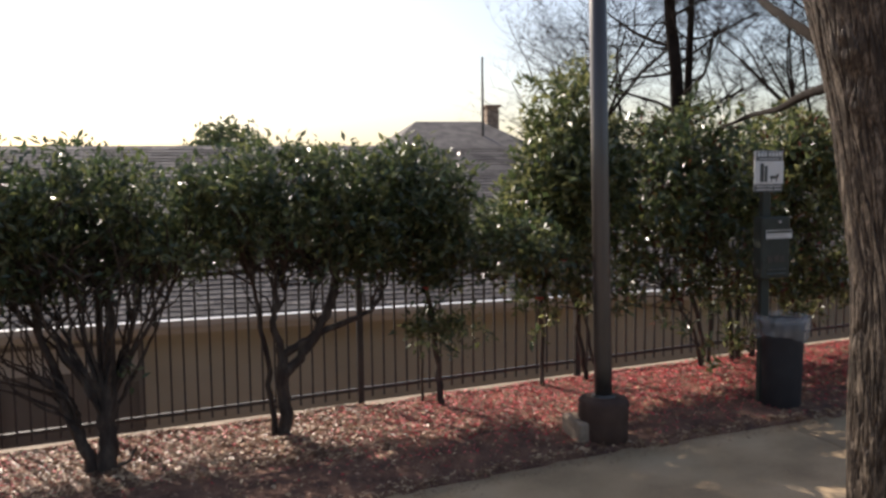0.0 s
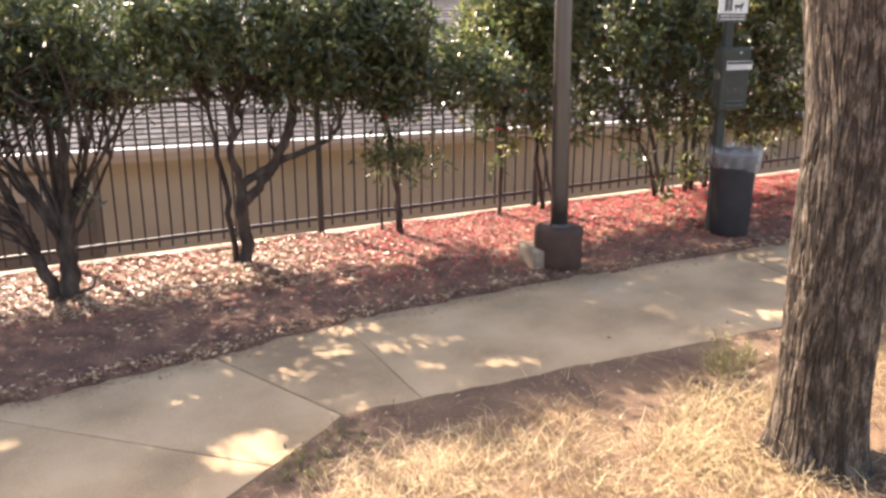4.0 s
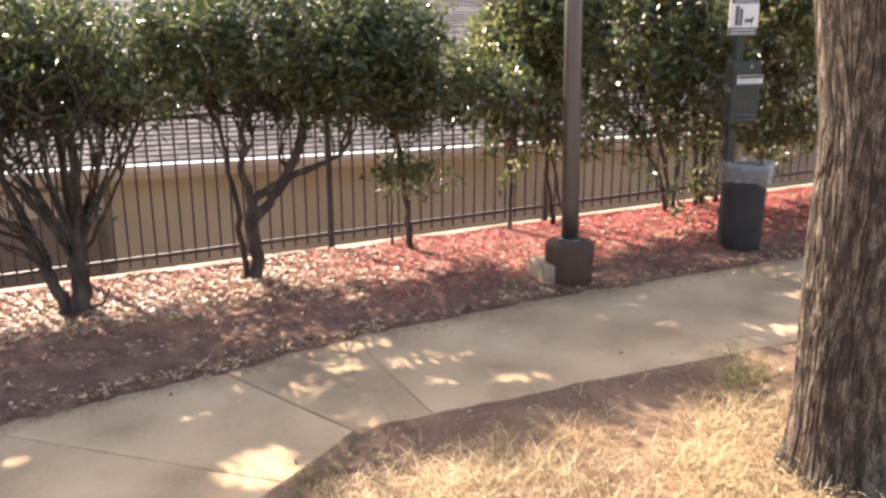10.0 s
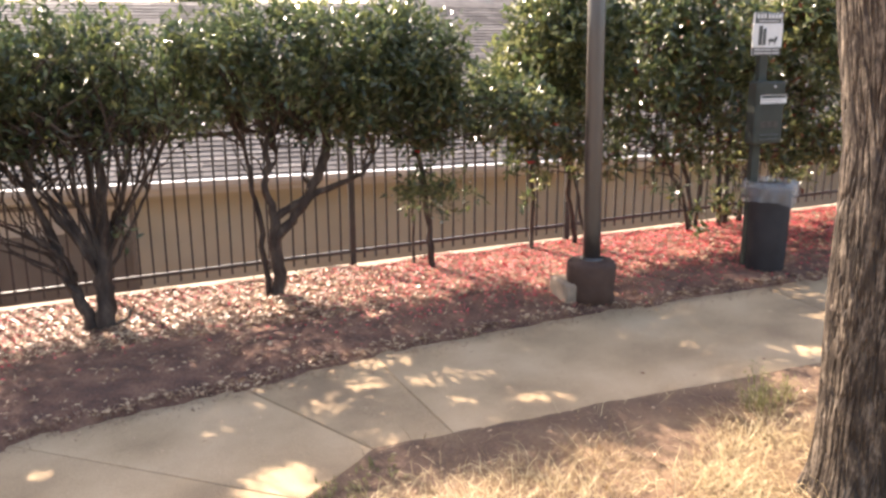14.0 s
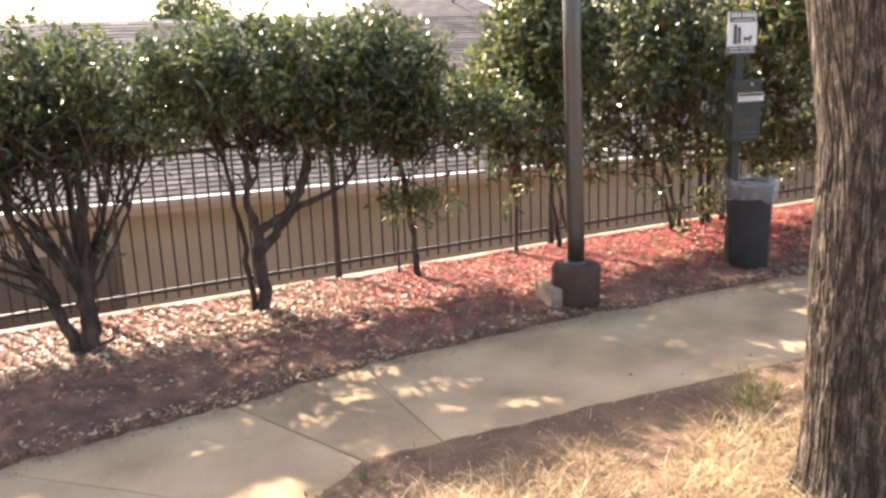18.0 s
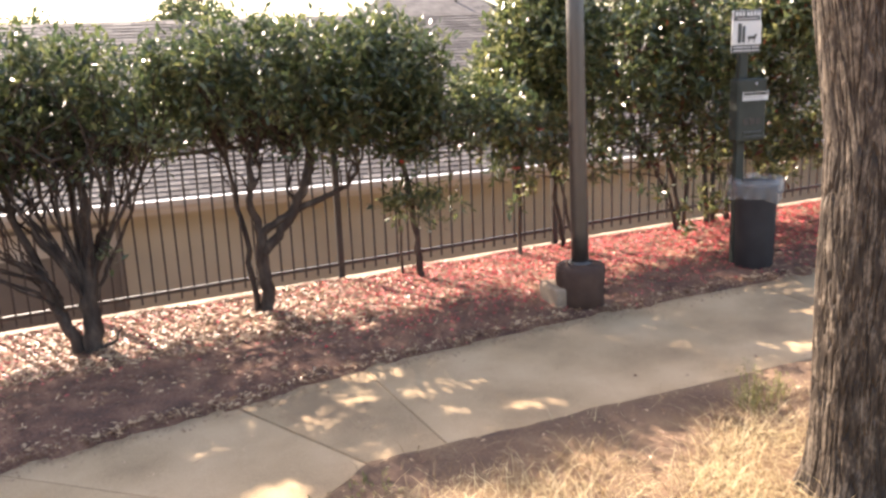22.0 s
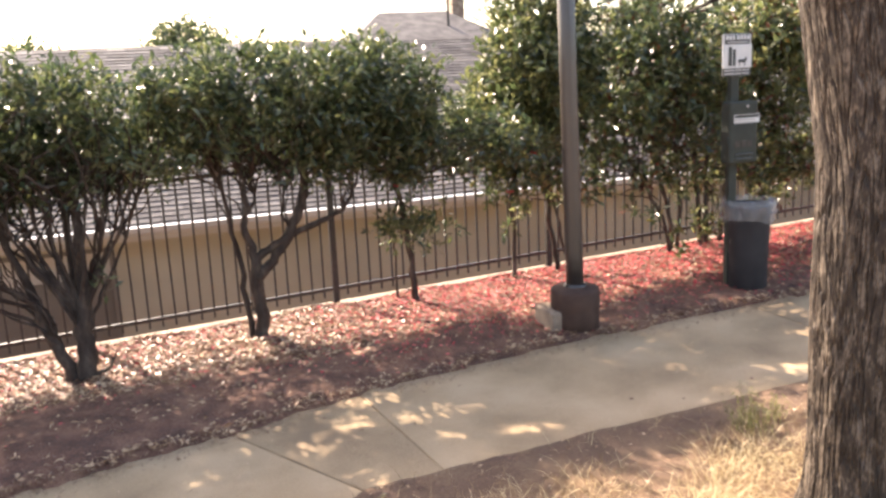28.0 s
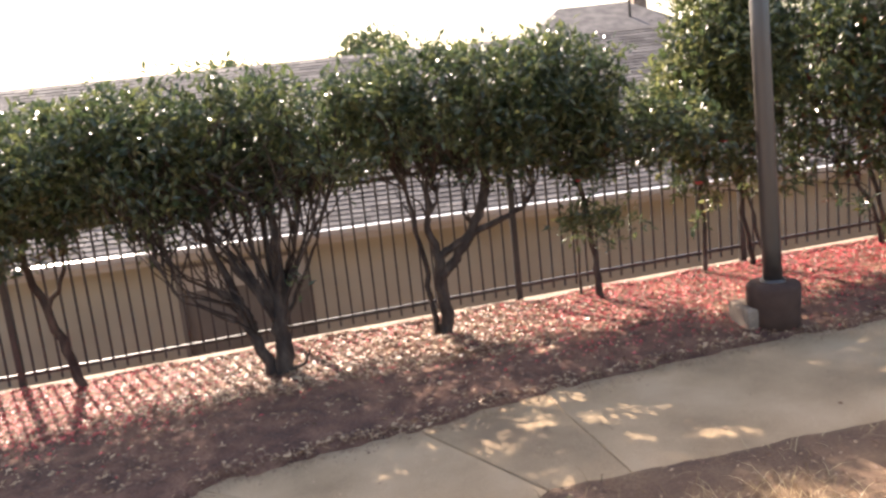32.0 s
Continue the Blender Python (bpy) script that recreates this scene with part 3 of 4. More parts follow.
# the tall shrub beside the lamp post
shrub(1.65, -0.35, "tall upright evergreen shrub with pale glossy leaves", [
    ([(0, 0.1, -0.06), (0.02, 0.1, 0.3), (0.0, 0.08, 0.8), (0.05, 0, 1.5), (0.05, 0, 2.4)], [0.024, 0.021, 0.02, 0.018, 0.008]),
    ([(0.45, 0.05, -0.06), (0.42, 0.05, 0.3), (0.33, 0.02, 0.8), (0.25, 0, 1.5)], [0.026, 0.023, 0.02, 0.012]),
    ([(0.55, -0.1, -0.06), (0.46, -0.08, 0.25), (0.40, -0.05, 0.6), (0.3, 0, 1.2)], [0.018, 0.016, 0.013, 0.008])],
      [(-0.02, -0.2, 1.7, 0.46, 0.5, 0.85), (-0.04, -0.2, 1.85, 0.5, 0.5, 0.6), (0.05, -0.2, 2.4, 0.38, 0.4, 0.5), (-0.15, -0.2, 1.1, 0.4, 0.4, 0.35), (-0.36, -0.2, 1.85, 0.22, 0.4, 0.4), (0.4, -0.1, 0.85, 0.17, 0.2, 0.25), (-0.02, -0.05, 0.62, 0.14, 0.14, 0.14)],
      9500, M_LEAF2, seed=14, full=1.55, clump=0.1, twigs=110, size=0.088, flowers=[(-0.35, -0.65, 0.95), (-0.1, -0.6, 1.25)])
# the broad shrubs behind the pet waste station
shrub(2.75, -0.30, "broad dense evergreen shrub with a few red blossoms", [
    ([(0.66, 0, -0.06), (0.60, 0, 0.4), (0.42, 0.0, 1.0), (0.05, 0, 2.0)], [0.026, 0.022, 0.02, 0.008]),
    ([(0.72, 0.05, -0.06), (0.74, 0, 0.5), (0.66, 0, 1.2), (0.5, 0, 1.8)], [0.024, 0.02, 0.017, 0.008]),
    ([(0.60, -0.05, -0.06), (0.48, -0.08, 0.4), (0.2, -0.1, 0.85), (-0.2, -0.1, 1.4)], [0.02, 0.017, 0.014, 0.007])],
      [(-0.15, -0.1, 1.75, 0.75, 0.55, 0.8), (0.35, -0.1, 1.5, 0.6, 0.5, 0.7), (-0.35, -0.2, 0.98, 0.42, 0.4, 0.34), (0.3, -0.25, 0.80, 0.34, 0.3, 0.34), (0.50, -0.2, 0.24, 0.24, 0.2, 0.19), (0.1, 0, 2.3, 0.5, 0.4, 0.4)],
      9500, M_LEAF, seed=15, full=0.95, clump=0.095, twigs=130, size=0.092, flowers=[(0.35, -0.62, 2.0), (0.5, -0.58, 1.7)], red=0.08)
shrub(3.85, -0.25, "evergreen shrub with upright bare stems and yellowish leaves", [
    ([(0, 0, -0.06), (-0.03, 0, 0.4), (-0.02, 0.0, 1.0), (0.05, 0, 2.0)], [0.032, 0.029, 0.024, 0.008]),
    ([(-0.12, -0.05, -0.06), (-0.16, -0.05, 0.5), (-0.2, 0, 1.1), (-0.25, 0, 1.8)], [0.03, 0.026, 0.022, 0.008]),
    ([(0.15, 0, -0.06), (0.2, 0, 0.5), (0.3, 0, 1.1), (0.4, 0, 1.8)], [0.03, 0.026, 0.02, 0.008])],
      [(0.05, -0.1, 1.75, 0.7, 0.5, 0.75), (0.5, -0.15, 0.95, 0.55, 0.45, 0.48), (-0.4, -0.1, 0.9, 0.42, 0.4, 0.32), (-0.15, -0.2, 0.32, 0.2, 0.2, 0.2), (0.85, -0.1, 0.78, 0.5, 0.35, 0.42), (0.3, 0.1, 0.75, 0.4, 0.25, 0.35), (0.3, -0.1, 2.2, 0.5, 0.4, 0.35)],
      12500, M_LEAF2, seed=16, full=0.95, clump=0.095, twigs=130, size=0.092, flowers=[(0.3, -0.5, 1.15), (0.55, -0.5, 1.2), (-0.2, -0.6, 1.95)], red=0.12)
shrub(5.3, -0.35, "full evergreen shrub reaching almost to the ground", [
    ([(0, 0, -0.06), (0.0, 0, 0.5), (-0.05, 0.0, 1.2), (0.05, 0, 2.0)], [0.05, 0.045, 0.035, 0.01])],
      [(0.0, 0, 1.5, 0.85, 0.6, 0.95), (0.5, 0, 1.1, 0.6, 0.5, 0.7), (-0.3, 0, 2.2, 0.5, 0.4, 0.4), (-0.45, 0, 0.8, 0.5, 0.4, 0.5)],
      8500, M_LEAF2, seed=17, full=1.3, clump=0.085, twigs=60, red=0.05)
shrub(6.9, -0.35, "full evergreen shrub reaching almost to the ground", [
    ([(0, 0, -0.06), (0.0, 0, 0.5), (-0.05, 0.0, 1.2), (0.05, 0, 2.0)], [0.05, 0.045, 0.035, 0.01])],
      [(0.0, 0, 1.5, 0.95, 0.6, 0.95), (0.4, 0, 1.1, 0.7, 0.5, 0.7)],
      5000, M_LEAF, seed=18, full=1.3, clump=0.085, twigs=50)
# the leaning shrub at the far end of the bed
shrub(-3.80, -0.25, "evergreen shrub with a slim leaning trunk", [
    ([(0.04, 0, -0.06), (-0.02, 0, 0.25), (-0.12, 0.0, 0.6), (-0.22, 0, 1.0), (-0.3, 0, 1.6)], [0.045, 0.04, 0.036, 0.03, 0.012]),
    ([(-0.14, 0.0, 0.62), (0.0, 0, 0.9), (0.15, 0, 1.3)], [0.024, 0.02, 0.01])],
      [(-0.45, -0.1, 1.6, 0.75, 0.55, 0.6), (0.15, -0.1, 1.65, 0.5, 0.5, 0.5), (0.45, 0, 1.9, 0.6, 0.5, 0.42), (-0.4, 0, 2.0, 0.7, 0.5, 0.35), (-0.5, -0.2, 1.15, 0.4, 0.4, 0.25)],
      8000, M_LEAF, seed=19, twigs=80)
shrub(-5.5, -0.5, "evergreen shrub at the end of the planted row", [
    ([(0, 0, -0.06), (0.02, 0, 0.4), (-0.05, 0.0, 1.0), (0.0, 0, 1.7)], [0.05, 0.045, 0.035, 0.012])],
      [(0.0, 0, 1.65, 0.85, 0.6, 0.65), (0.3, 0, 1.4, 0.6, 0.5, 0.5)],
      4500, M_LEAF, seed=20, twigs=60)
random.seed(40)

# ---- fence ----
def fence():
    thing = empty("fence", SITE.copy(), "black steel picket fence on a low concrete kerb", "fence")
    u0, u1, step = -8.64, 12.96, 0.108
    rise = 0.040

    def rz(u):
        return 0.168 + rise * u
    post = bmesh.new()
    box(post, -0.027, 0.027, -0.027, 0.027, -0.17, 1.315, 0.004)
    box(post, -0.033, 0.033, -0.033, 0.033, 1.315, 1.333, 0.005)
    pm = bpy.data.meshes.new("post")
    post.to_mesh(pm)
    pm.materials.append(M_FENCE)
    pick = bmesh.new()
    box(pick, -0.0085, 0.0085, -0.0085, 0.0085, -0.075, 1.272)
    km = bpy.data.meshes.new("picket")
    pick.to_mesh(km)
    km.materials.append(M_FENCE)
    n = round((u1 - u0) / step)
    for i in range(n + 1):
        u = u0 + i * step
        is_post = i % 20 == 0
        ob = new("post" if is_post else "picket", pm if is_post else km)
        ob.parent = thing
        lean = random.uniform(-0.3, 0.3)
        ob.matrix_basis = pose(u, 0, rz(u), 0, 0 if is_post else lean, 0)
    for i in range(0, n, 20):
        a, b = u0 + i * step + 0.028, u0 + (i + 20) * step - 0.028
        for h in (0.0, 1.155, 1.28):
            bm = bmesh.new()
            box(bm, 0, b - a, -0.016, 0.016, -0.016, 0.016, 0.003)
            for v in bm.verts:
                v.co.z += v.co.x * rise
            part("rail", bm, M_FENCE, thing, m=pose(a, 0, rz(a) + h))


fence()
kerb = empty("kerb", SITE.copy(), "pale concrete kerb under the fence", "kerb", kind="structure")
for i in range(8):
    a = -8.6 + i * 2.7
    bm = bmesh.new()
    box(bm, 0, 2.69, -0.05, 0.13, -2.6, 0.0, 0.012)
    for v in bm.verts:
        v.co.z += (v.co.x + a) * SLOPE if v.co.z > -1 else 0
        v.co.z += 0.018
    part("kerb_length", bm, M_KERB, kerb, m=pose(a, 0, 0))

# ---- lamp post ----
lp = empty("lamp_post", SITE @ Matrix.Translation((1.455, -1.80, gz(1.455))), "dark bronze lamp post on a square concrete footing", "lamp post")
part("footing", box(bmesh.new(), -0.235, 0.06, -0.08, 0.24, -0.15, 0.185, 0.018), M_BASE, lp, "weathered square concrete footing")
part("base_cover", lathe([(0.180, -0.05), (0.181, 0.17), (0.184, 0.19), (0.188, 0.20), (0.189, 0.31), (0.183, 0.334), (0.165, 0.349), (0.09, 0.355)], 48), M_DRUM, lp, "dark bronze round base cover", smooth=True)
part("collar", lathe([(0.09, 0.345), (0.09, 0.36), (0.08, 0.372), (0.068, 0.376)], 30), M_POLE, lp, smooth=True)
part("pole", lathe([(0.067, 0.33), (0.067, 0.6), (0.065, 2.0), (0.060, 5.2)], 30), M_POLE, lp, "dark bronze pole", smooth=True, m=pose(0.006, 0, 0, 0, -1.1, 0))

# ---- pet waste station ----
st = empty("pet_waste_station", SITE @ Matrix.Translation((3.05, -1.60, gz(3.02))), "green pet waste station with a sign and bag dispenser", "pet station")
part("post", box(bmesh.new(), -0.04, 0.04, -0.02, 0.03, -0.1, 2.14, 0.005), M_GREEN, st, "dark green metal post")
sign = part("sign", box(bmesh.new(), -0.155, 0.155, -0.030, -0.024, 1.80, 2.13, 0.004), M_WHITE, st, "white sign showing walker and dog shapes")
header = part("header", box(bmesh.new(), -0.135, 0.135, -0.036, -0.031, 2.050, 2.125), M_INK, sign)
part("picture", box(bmesh.new(), -0.158, 0.158, -0.038, -0.0305, 1.865, 2.046, 0.002), M_WHITE, sign)
footer = part("footer", box(bmesh.new(), -0.150, 0.150, -0.036, -0.031, 1.800, 1.861), M_INK, sign)
for k in range(7):
    x = -0.125 + 0.036 * k + (0.012 if k > 2 else 0)
    part("bar", box(bmesh.new(), x, x + 0.026, -0.038, -0.0362, 2.086, 2.118), M_WHITE, sign)
part("bar", box(bmesh.new(), -0.11, 0.11, -0.038, -0.0362, 2.060, 2.072), M_TRIM, sign)
for z in (1.812, 1.838):
    for a, b in ((-0.135, -0.03), (-0.02, 0.05), (0.06, 0.135)):
        part("bar", box(bmesh.new(), a, b, -0.038, -0.0362, z, z + 0.013), M_TRIM, sign)
for a, b, z0, z1 in ((-0.098, -0.058, 1.88, 2.03), (-0.05, -0.018, 1.88, 2.01), (0.01, 0.095, 1.905, 1.93), (0.02, 0.03, 1.88, 1.91), (0.075, 0.085, 1.88, 1.91), (0.08, 0.105, 1.92, 1.945)):
    part("shape", box(bmesh.new(), a, b, -0.0405, -0.0385, z0, z1, 0.0009), M_INK, sign)
sign.scale = (0.9, 1, 1)
disp = part("dispenser", box(bmesh.new(), -0.14, 0.14, -0.14, -0.021, 1.10, 1.60, 0.018), M_GREEN, st, "dark green bag dispenser")
lab = part("label", box(bmesh.new(), -0.10, 0.15, -0.144, -0.1415, 1.42, 1.50), M_WHITE, disp, "pale label with dark lettering")
for a, b, z0, z1 in ((-0.094, 0.144, 1.468, 1.490), (-0.094, 0.10, 1.448, 1.458), (-0.094, 0.12, 1.430, 1.438)):
    part("bar", box(bmesh.new(), a, b, -0.146, -0.1442, z0, z1), M_TRIM if z0 < 1.46 else M_INK, lab)
for z in (1.495, 1.420):
    part("border", box(bmesh.new(), -0.104, 0.154, -0.147, -0.1415, z, z + 0.006), M_INK, lab)
for z in (1.135, 1.170):
    part("tray", box(bmesh.new(), -0.09, 0.09, -0.155, -0.141, z, z + 0.012, 0.003), M_INK, disp)
# bag openings as flat plates, the shade inside them given as black colour
for x in (-0.085, -0.025, 0.035):
    part("dark_slot_plate", box(bmesh.new(), x, x + 0.05, -0.144, -0.1415, 1.235, 1.285), M_FENCE, disp)
part("lock", lathe([(0.011, -0.002), (0.011, 0.004), (0.008, 0.006)], 12), M_TRIM, disp, m=pose(0.03, -0.142, 1.56, 90, 0, 0))

can = empty("trash_can", SITE @ Matrix.Translation((3.185, -1.66, gz(3.2) + 0.02)), "dark green trash can with a clear plastic liner", "trash can")
part("body", lathe([(0.155, 0.0), (0.165, 0.02), (0.172, 0.4), (0.178, 0.66), (0.190, 0.70), (0.186, 0.72), (0.172, 0.71), (0.165, 0.3), (0.15, 0.04)], 40, True), M_BIN, can, smooth=True)


def liner():
    n = 64
    vs, fs = [], []
    rows = [(0.165, 0.60), (0.176, 0.72), (0.192, 0.765), (0.212, 0.74), (0.224, 0.69), (0.216, 0.64), (0.204, 0.585)]
    for j, (r, z) in enumerate(rows):
        for i in range(n):
            a = 2 * math.pi * i / n
            w = noise.noise(Vector((math.cos(a) * 4, math.sin(a) * 4, z * 7))) * 0.045 + 0.02 * noise.noise(Vector((math.cos(a) * 9, math.sin(a) * 9, z * 30)))
            dz = (0.07 * noise.noise(Vector((math.cos(a) * 1.1, math.sin(a) * 1.1, 4))) + 0.012 * noise.noise(Vector((math.cos(a) * 7, math.sin(a) * 7, 2)))) * (j - 2) * 0.3 * (j > 2)
            vs.append(((r + w) * math.cos(a), (r + w) * math.sin(a), z + dz))
    for j in range(len(rows) - 1):
        for i in range(n):
            a, b = j * n + i, j * n + (i + 1) % n
            fs.append((a, b, b + n, a + n))
    raw("liner", vs, fs, M_LINER, can, "crumpled clear plastic liner", smooth=True)


liner()


# ---- house behind the fence, standing lower ----
def house():
    thing = empty("house", SITE @ Matrix.Translation((0, 4.5, 0)), "low tan stucco house with a grey shingle roof", "house")
    u0, u1, eave, depth = -17.0, 22.0, 0.16, 10.4
    rise = 0.49
    wall = bmesh.new()
    box(wall, u0 + 0.5, -3.85, 0.5, 0.75, -2.45, eave - 0.02)
    box(wall, -1.95, u1 - 0.5, 0.5, 0.75, -2.45, eave - 0.02)
    box(wall, -3.85, -1.95, 0.5, 0.75, -0.12, eave - 0.02)
    part("wall", wall, M_WALL, thing, "plain tan stucco wall")
    for a, b, c, d, nm in ((u0 + 0.5, u0 + 0.75, 0.75, depth - 0.5, "wall"), (u1 - 0.75, u1 - 0.5, 0.75, depth - 0.5, "wall"), (u0 + 0.5, u1 - 0.5, depth - 0.5, depth - 0.25, "wall")):
        part(nm, box(bmesh.new(), a, b, c, d, -2.45, eave - 0.02), M_WALL, thing)
    door = part("door", box(bmesh.new(), -3.79, -2.01, 0.60, 0.66, -2.4, -0.55), M_DOOR, thing, "dark recessed double door")
    part("transom", box(bmesh.new(), -3.79, -2.01, 0.58, 0.66, -0.545, -0.18), M_EAVE, door)
    for a, b, c, d in ((-3.85, -3.79, -2.4, -0.12), (-2.01, -1.95, -2.4, -0.12), (-3.79, -2.01, -0.18, -0.12)):
        part("frame", box(bmesh.new(), a, b, 0.48, 0.68, c, d, 0.004), M_DOOR, door)
    part("soffit", box(bmesh.new(), u0, u1, 0.06, 0.5, eave - 0.06, eave - 0.03), M_EAVE, thing)
    part("fascia", box(bmesh.new(), u0, u1, 0.02, 0.06, eave - 0.16, eave + 0.02), M_EAVE, thing)
    g = bmesh.new()
    prof = [(0.02, 0.03), (0.02, -0.08), (-0.06, -0.085), (-0.085, -0.04), (-0.095, 0.03), (-0.085, 0.032), (-0.07, -0.03), (0.01, -0.07), (0.012, 0.03)]
    a = [g.verts.new((u0, y, eave + z)) for y, z in prof]
    b = [g.verts.new((u1, y, eave + z)) for y, z in prof]
    for i in range(len(prof)):
        j = (i + 1) % len(prof)
        g.faces.new((a[i], a[j], b[j], b[i]))
    gut = part("gutter", g, M_EAVE, thing, "tan painted metal gutter")
    edge = bmesh.new()
    box(edge, u0, u1, -0.10, -0.05, eave + 0.03, eave + 0.036)
    for w in edge.verts:
        w.co.z += (w.co.y + 0.10) * 0.30
    part("drip_edge", edge, M_GUTTER, gut, "bright white metal drip edge")
    ridge = depth / 2
    deck = Mesh()
    deck.quad(Vector((u0, 0, eave)), Vector((u1, 0, eave)), Vector((u1, ridge, eave + ridge * rise)), Vector((u0, ridge, eave + ridge * rise)))
    deck.quad(Vector((u1, depth, eave)), Vector((u0, depth, eave)), Vector((u0, ridge, eave + ridge * rise)), Vector((u1, ridge, eave + ridge * rise)))
    for u in (u0 + 0.6, u1 - 0.6):
        i = len(deck.v)
        deck.v += [Vector((u, 0.5, eave - 0.02)), Vector((u, depth - 0.5, eave - 0.02)), Vector((u, ridge, eave + ridge * rise - 0.02))]
        deck.f.append((i, i + 1, i + 2))
    roof = deck.put("roof", M_SHINGLE_FAR, thing, "weathered grey asphalt shingle roof")
    exp, length = 0.127, math.hypot(ridge, ridge * rise)
    slope_a = math.degrees(math.atan(rise))
    courses = int(length / exp)
    rest = Mesh()
    tab = 0.305
    sm = bpy.data.meshes.new("shingle")
    sv = [(0.004, 0, 0.0), (tab - 0.004, 0, 0.0), (tab - 0.004, 0, 0.015), (0.004, 0, 0.015), (0.004, exp + 0.02, 0.001), (tab - 0.004, exp + 0.02, 0.001)]
    sm.from_pydata(sv, [], [(0, 1, 2, 3), (3, 2, 5, 4), (0, 3, 4), (1, 5, 2)])
    sm.materials.append(M_SHINGLE)
    rng = random.Random(3)
    ca, sa = math.cos(radians(slope_a)), math.sin(radians(slope_a))
    for c in range(courses):
        off = (c % 2) * tab / 2 + rng.uniform(-0.02, 0.02)
        u = u0 + off
        dz = rng.uniform(0, 0.003)
        while u < u1 - tab:
            d = c * exp - 0.02
            y, z = d * ca, eave + d * sa + 0.006 + dz
            if c < 7 and -4.2 < u < 7.9:
                ob = new("shingle", sm)
                ob.parent = roof
                ob.matrix_basis = pose(u, y, z, slope_a + rng.uniform(-0.5, 0.6), 0, 0)
            else:
                i = len(rest.v)
                for x, yy, zz in sv[2:]:
                    rest.v.append(Vector((u + x, y + yy * ca - zz * sa, z + yy * sa + zz * ca)))
                rest.v += [Vector((u + 0.004, y, z)), Vector((u + tab - 0.004, y, z))]
                rest.f += [(i + 1, i, i + 3, i + 2), (i + 4, i + 5, i, i + 1)]
            u += tab
    tagged(rest.put("shingle_field", M_SHINGLE_FAR, roof), kind="stuff")
    return thing


house()


# ---- houses and trees beyond ----
def far_house(x, y, w, d, eave, ridge, turn, label, chimney=None):
    thing = empty("house", pose(x, y, -2.4, 0, 0, turn), label, "house")
    part("wall", box(bmesh.new(), -w / 2 + 0.3, w / 2 - 0.3, -d / 2 + 0.3, d / 2 - 0.3, 0, eave), M_WALL, thing)
    me = Mesh()
    p = [Vector((-w / 2, -d / 2, eave)), Vector((w / 2, -d / 2, eave)), Vector((w / 2, d / 2, eave)), Vector((-w / 2, d / 2, eave)),
         Vector((-w / 2 + d / 3, 0, ridge)), Vector((w / 2 - d / 3, 0, ridge))]
    me.v = p
    me.f = [(0, 1, 5, 4), (1, 2, 5), (2, 3, 4, 5), (3, 0, 4), (3, 2, 1, 0)]
    me.put("roof", M_SHINGLE_FAR, thing)
    if chimney:
        cx, h, s = chimney
        ch = part("chimney", box(bmesh.new(), cx - s, cx + s, -s, s, ridge - 0.8, ridge + h, 0.02), M_BASE, thing)
        part("chimney_cap", box(bmesh.new(), cx - s - 0.08, cx + s + 0.08, -s - 0.08, s + 0.08, ridge + h, ridge + h + 0.1, 0.02), M_BASE, ch)
    return thing


far_house(0.5, 34.0, 8.0, 8.0, 4.7, 6.6, 14, "distant house with a hipped shingle roof and chimney", (1.75, 0.55, 0.24))
mast = empty("mast", pose(1.78, 33.0, -2.4), "thin metal utility mast between the houses", "mast")
part("pole", lathe([(0.05, 0), (0.05, 6.0), (0.035, 8.95)], 10), M_FENCE, mast)


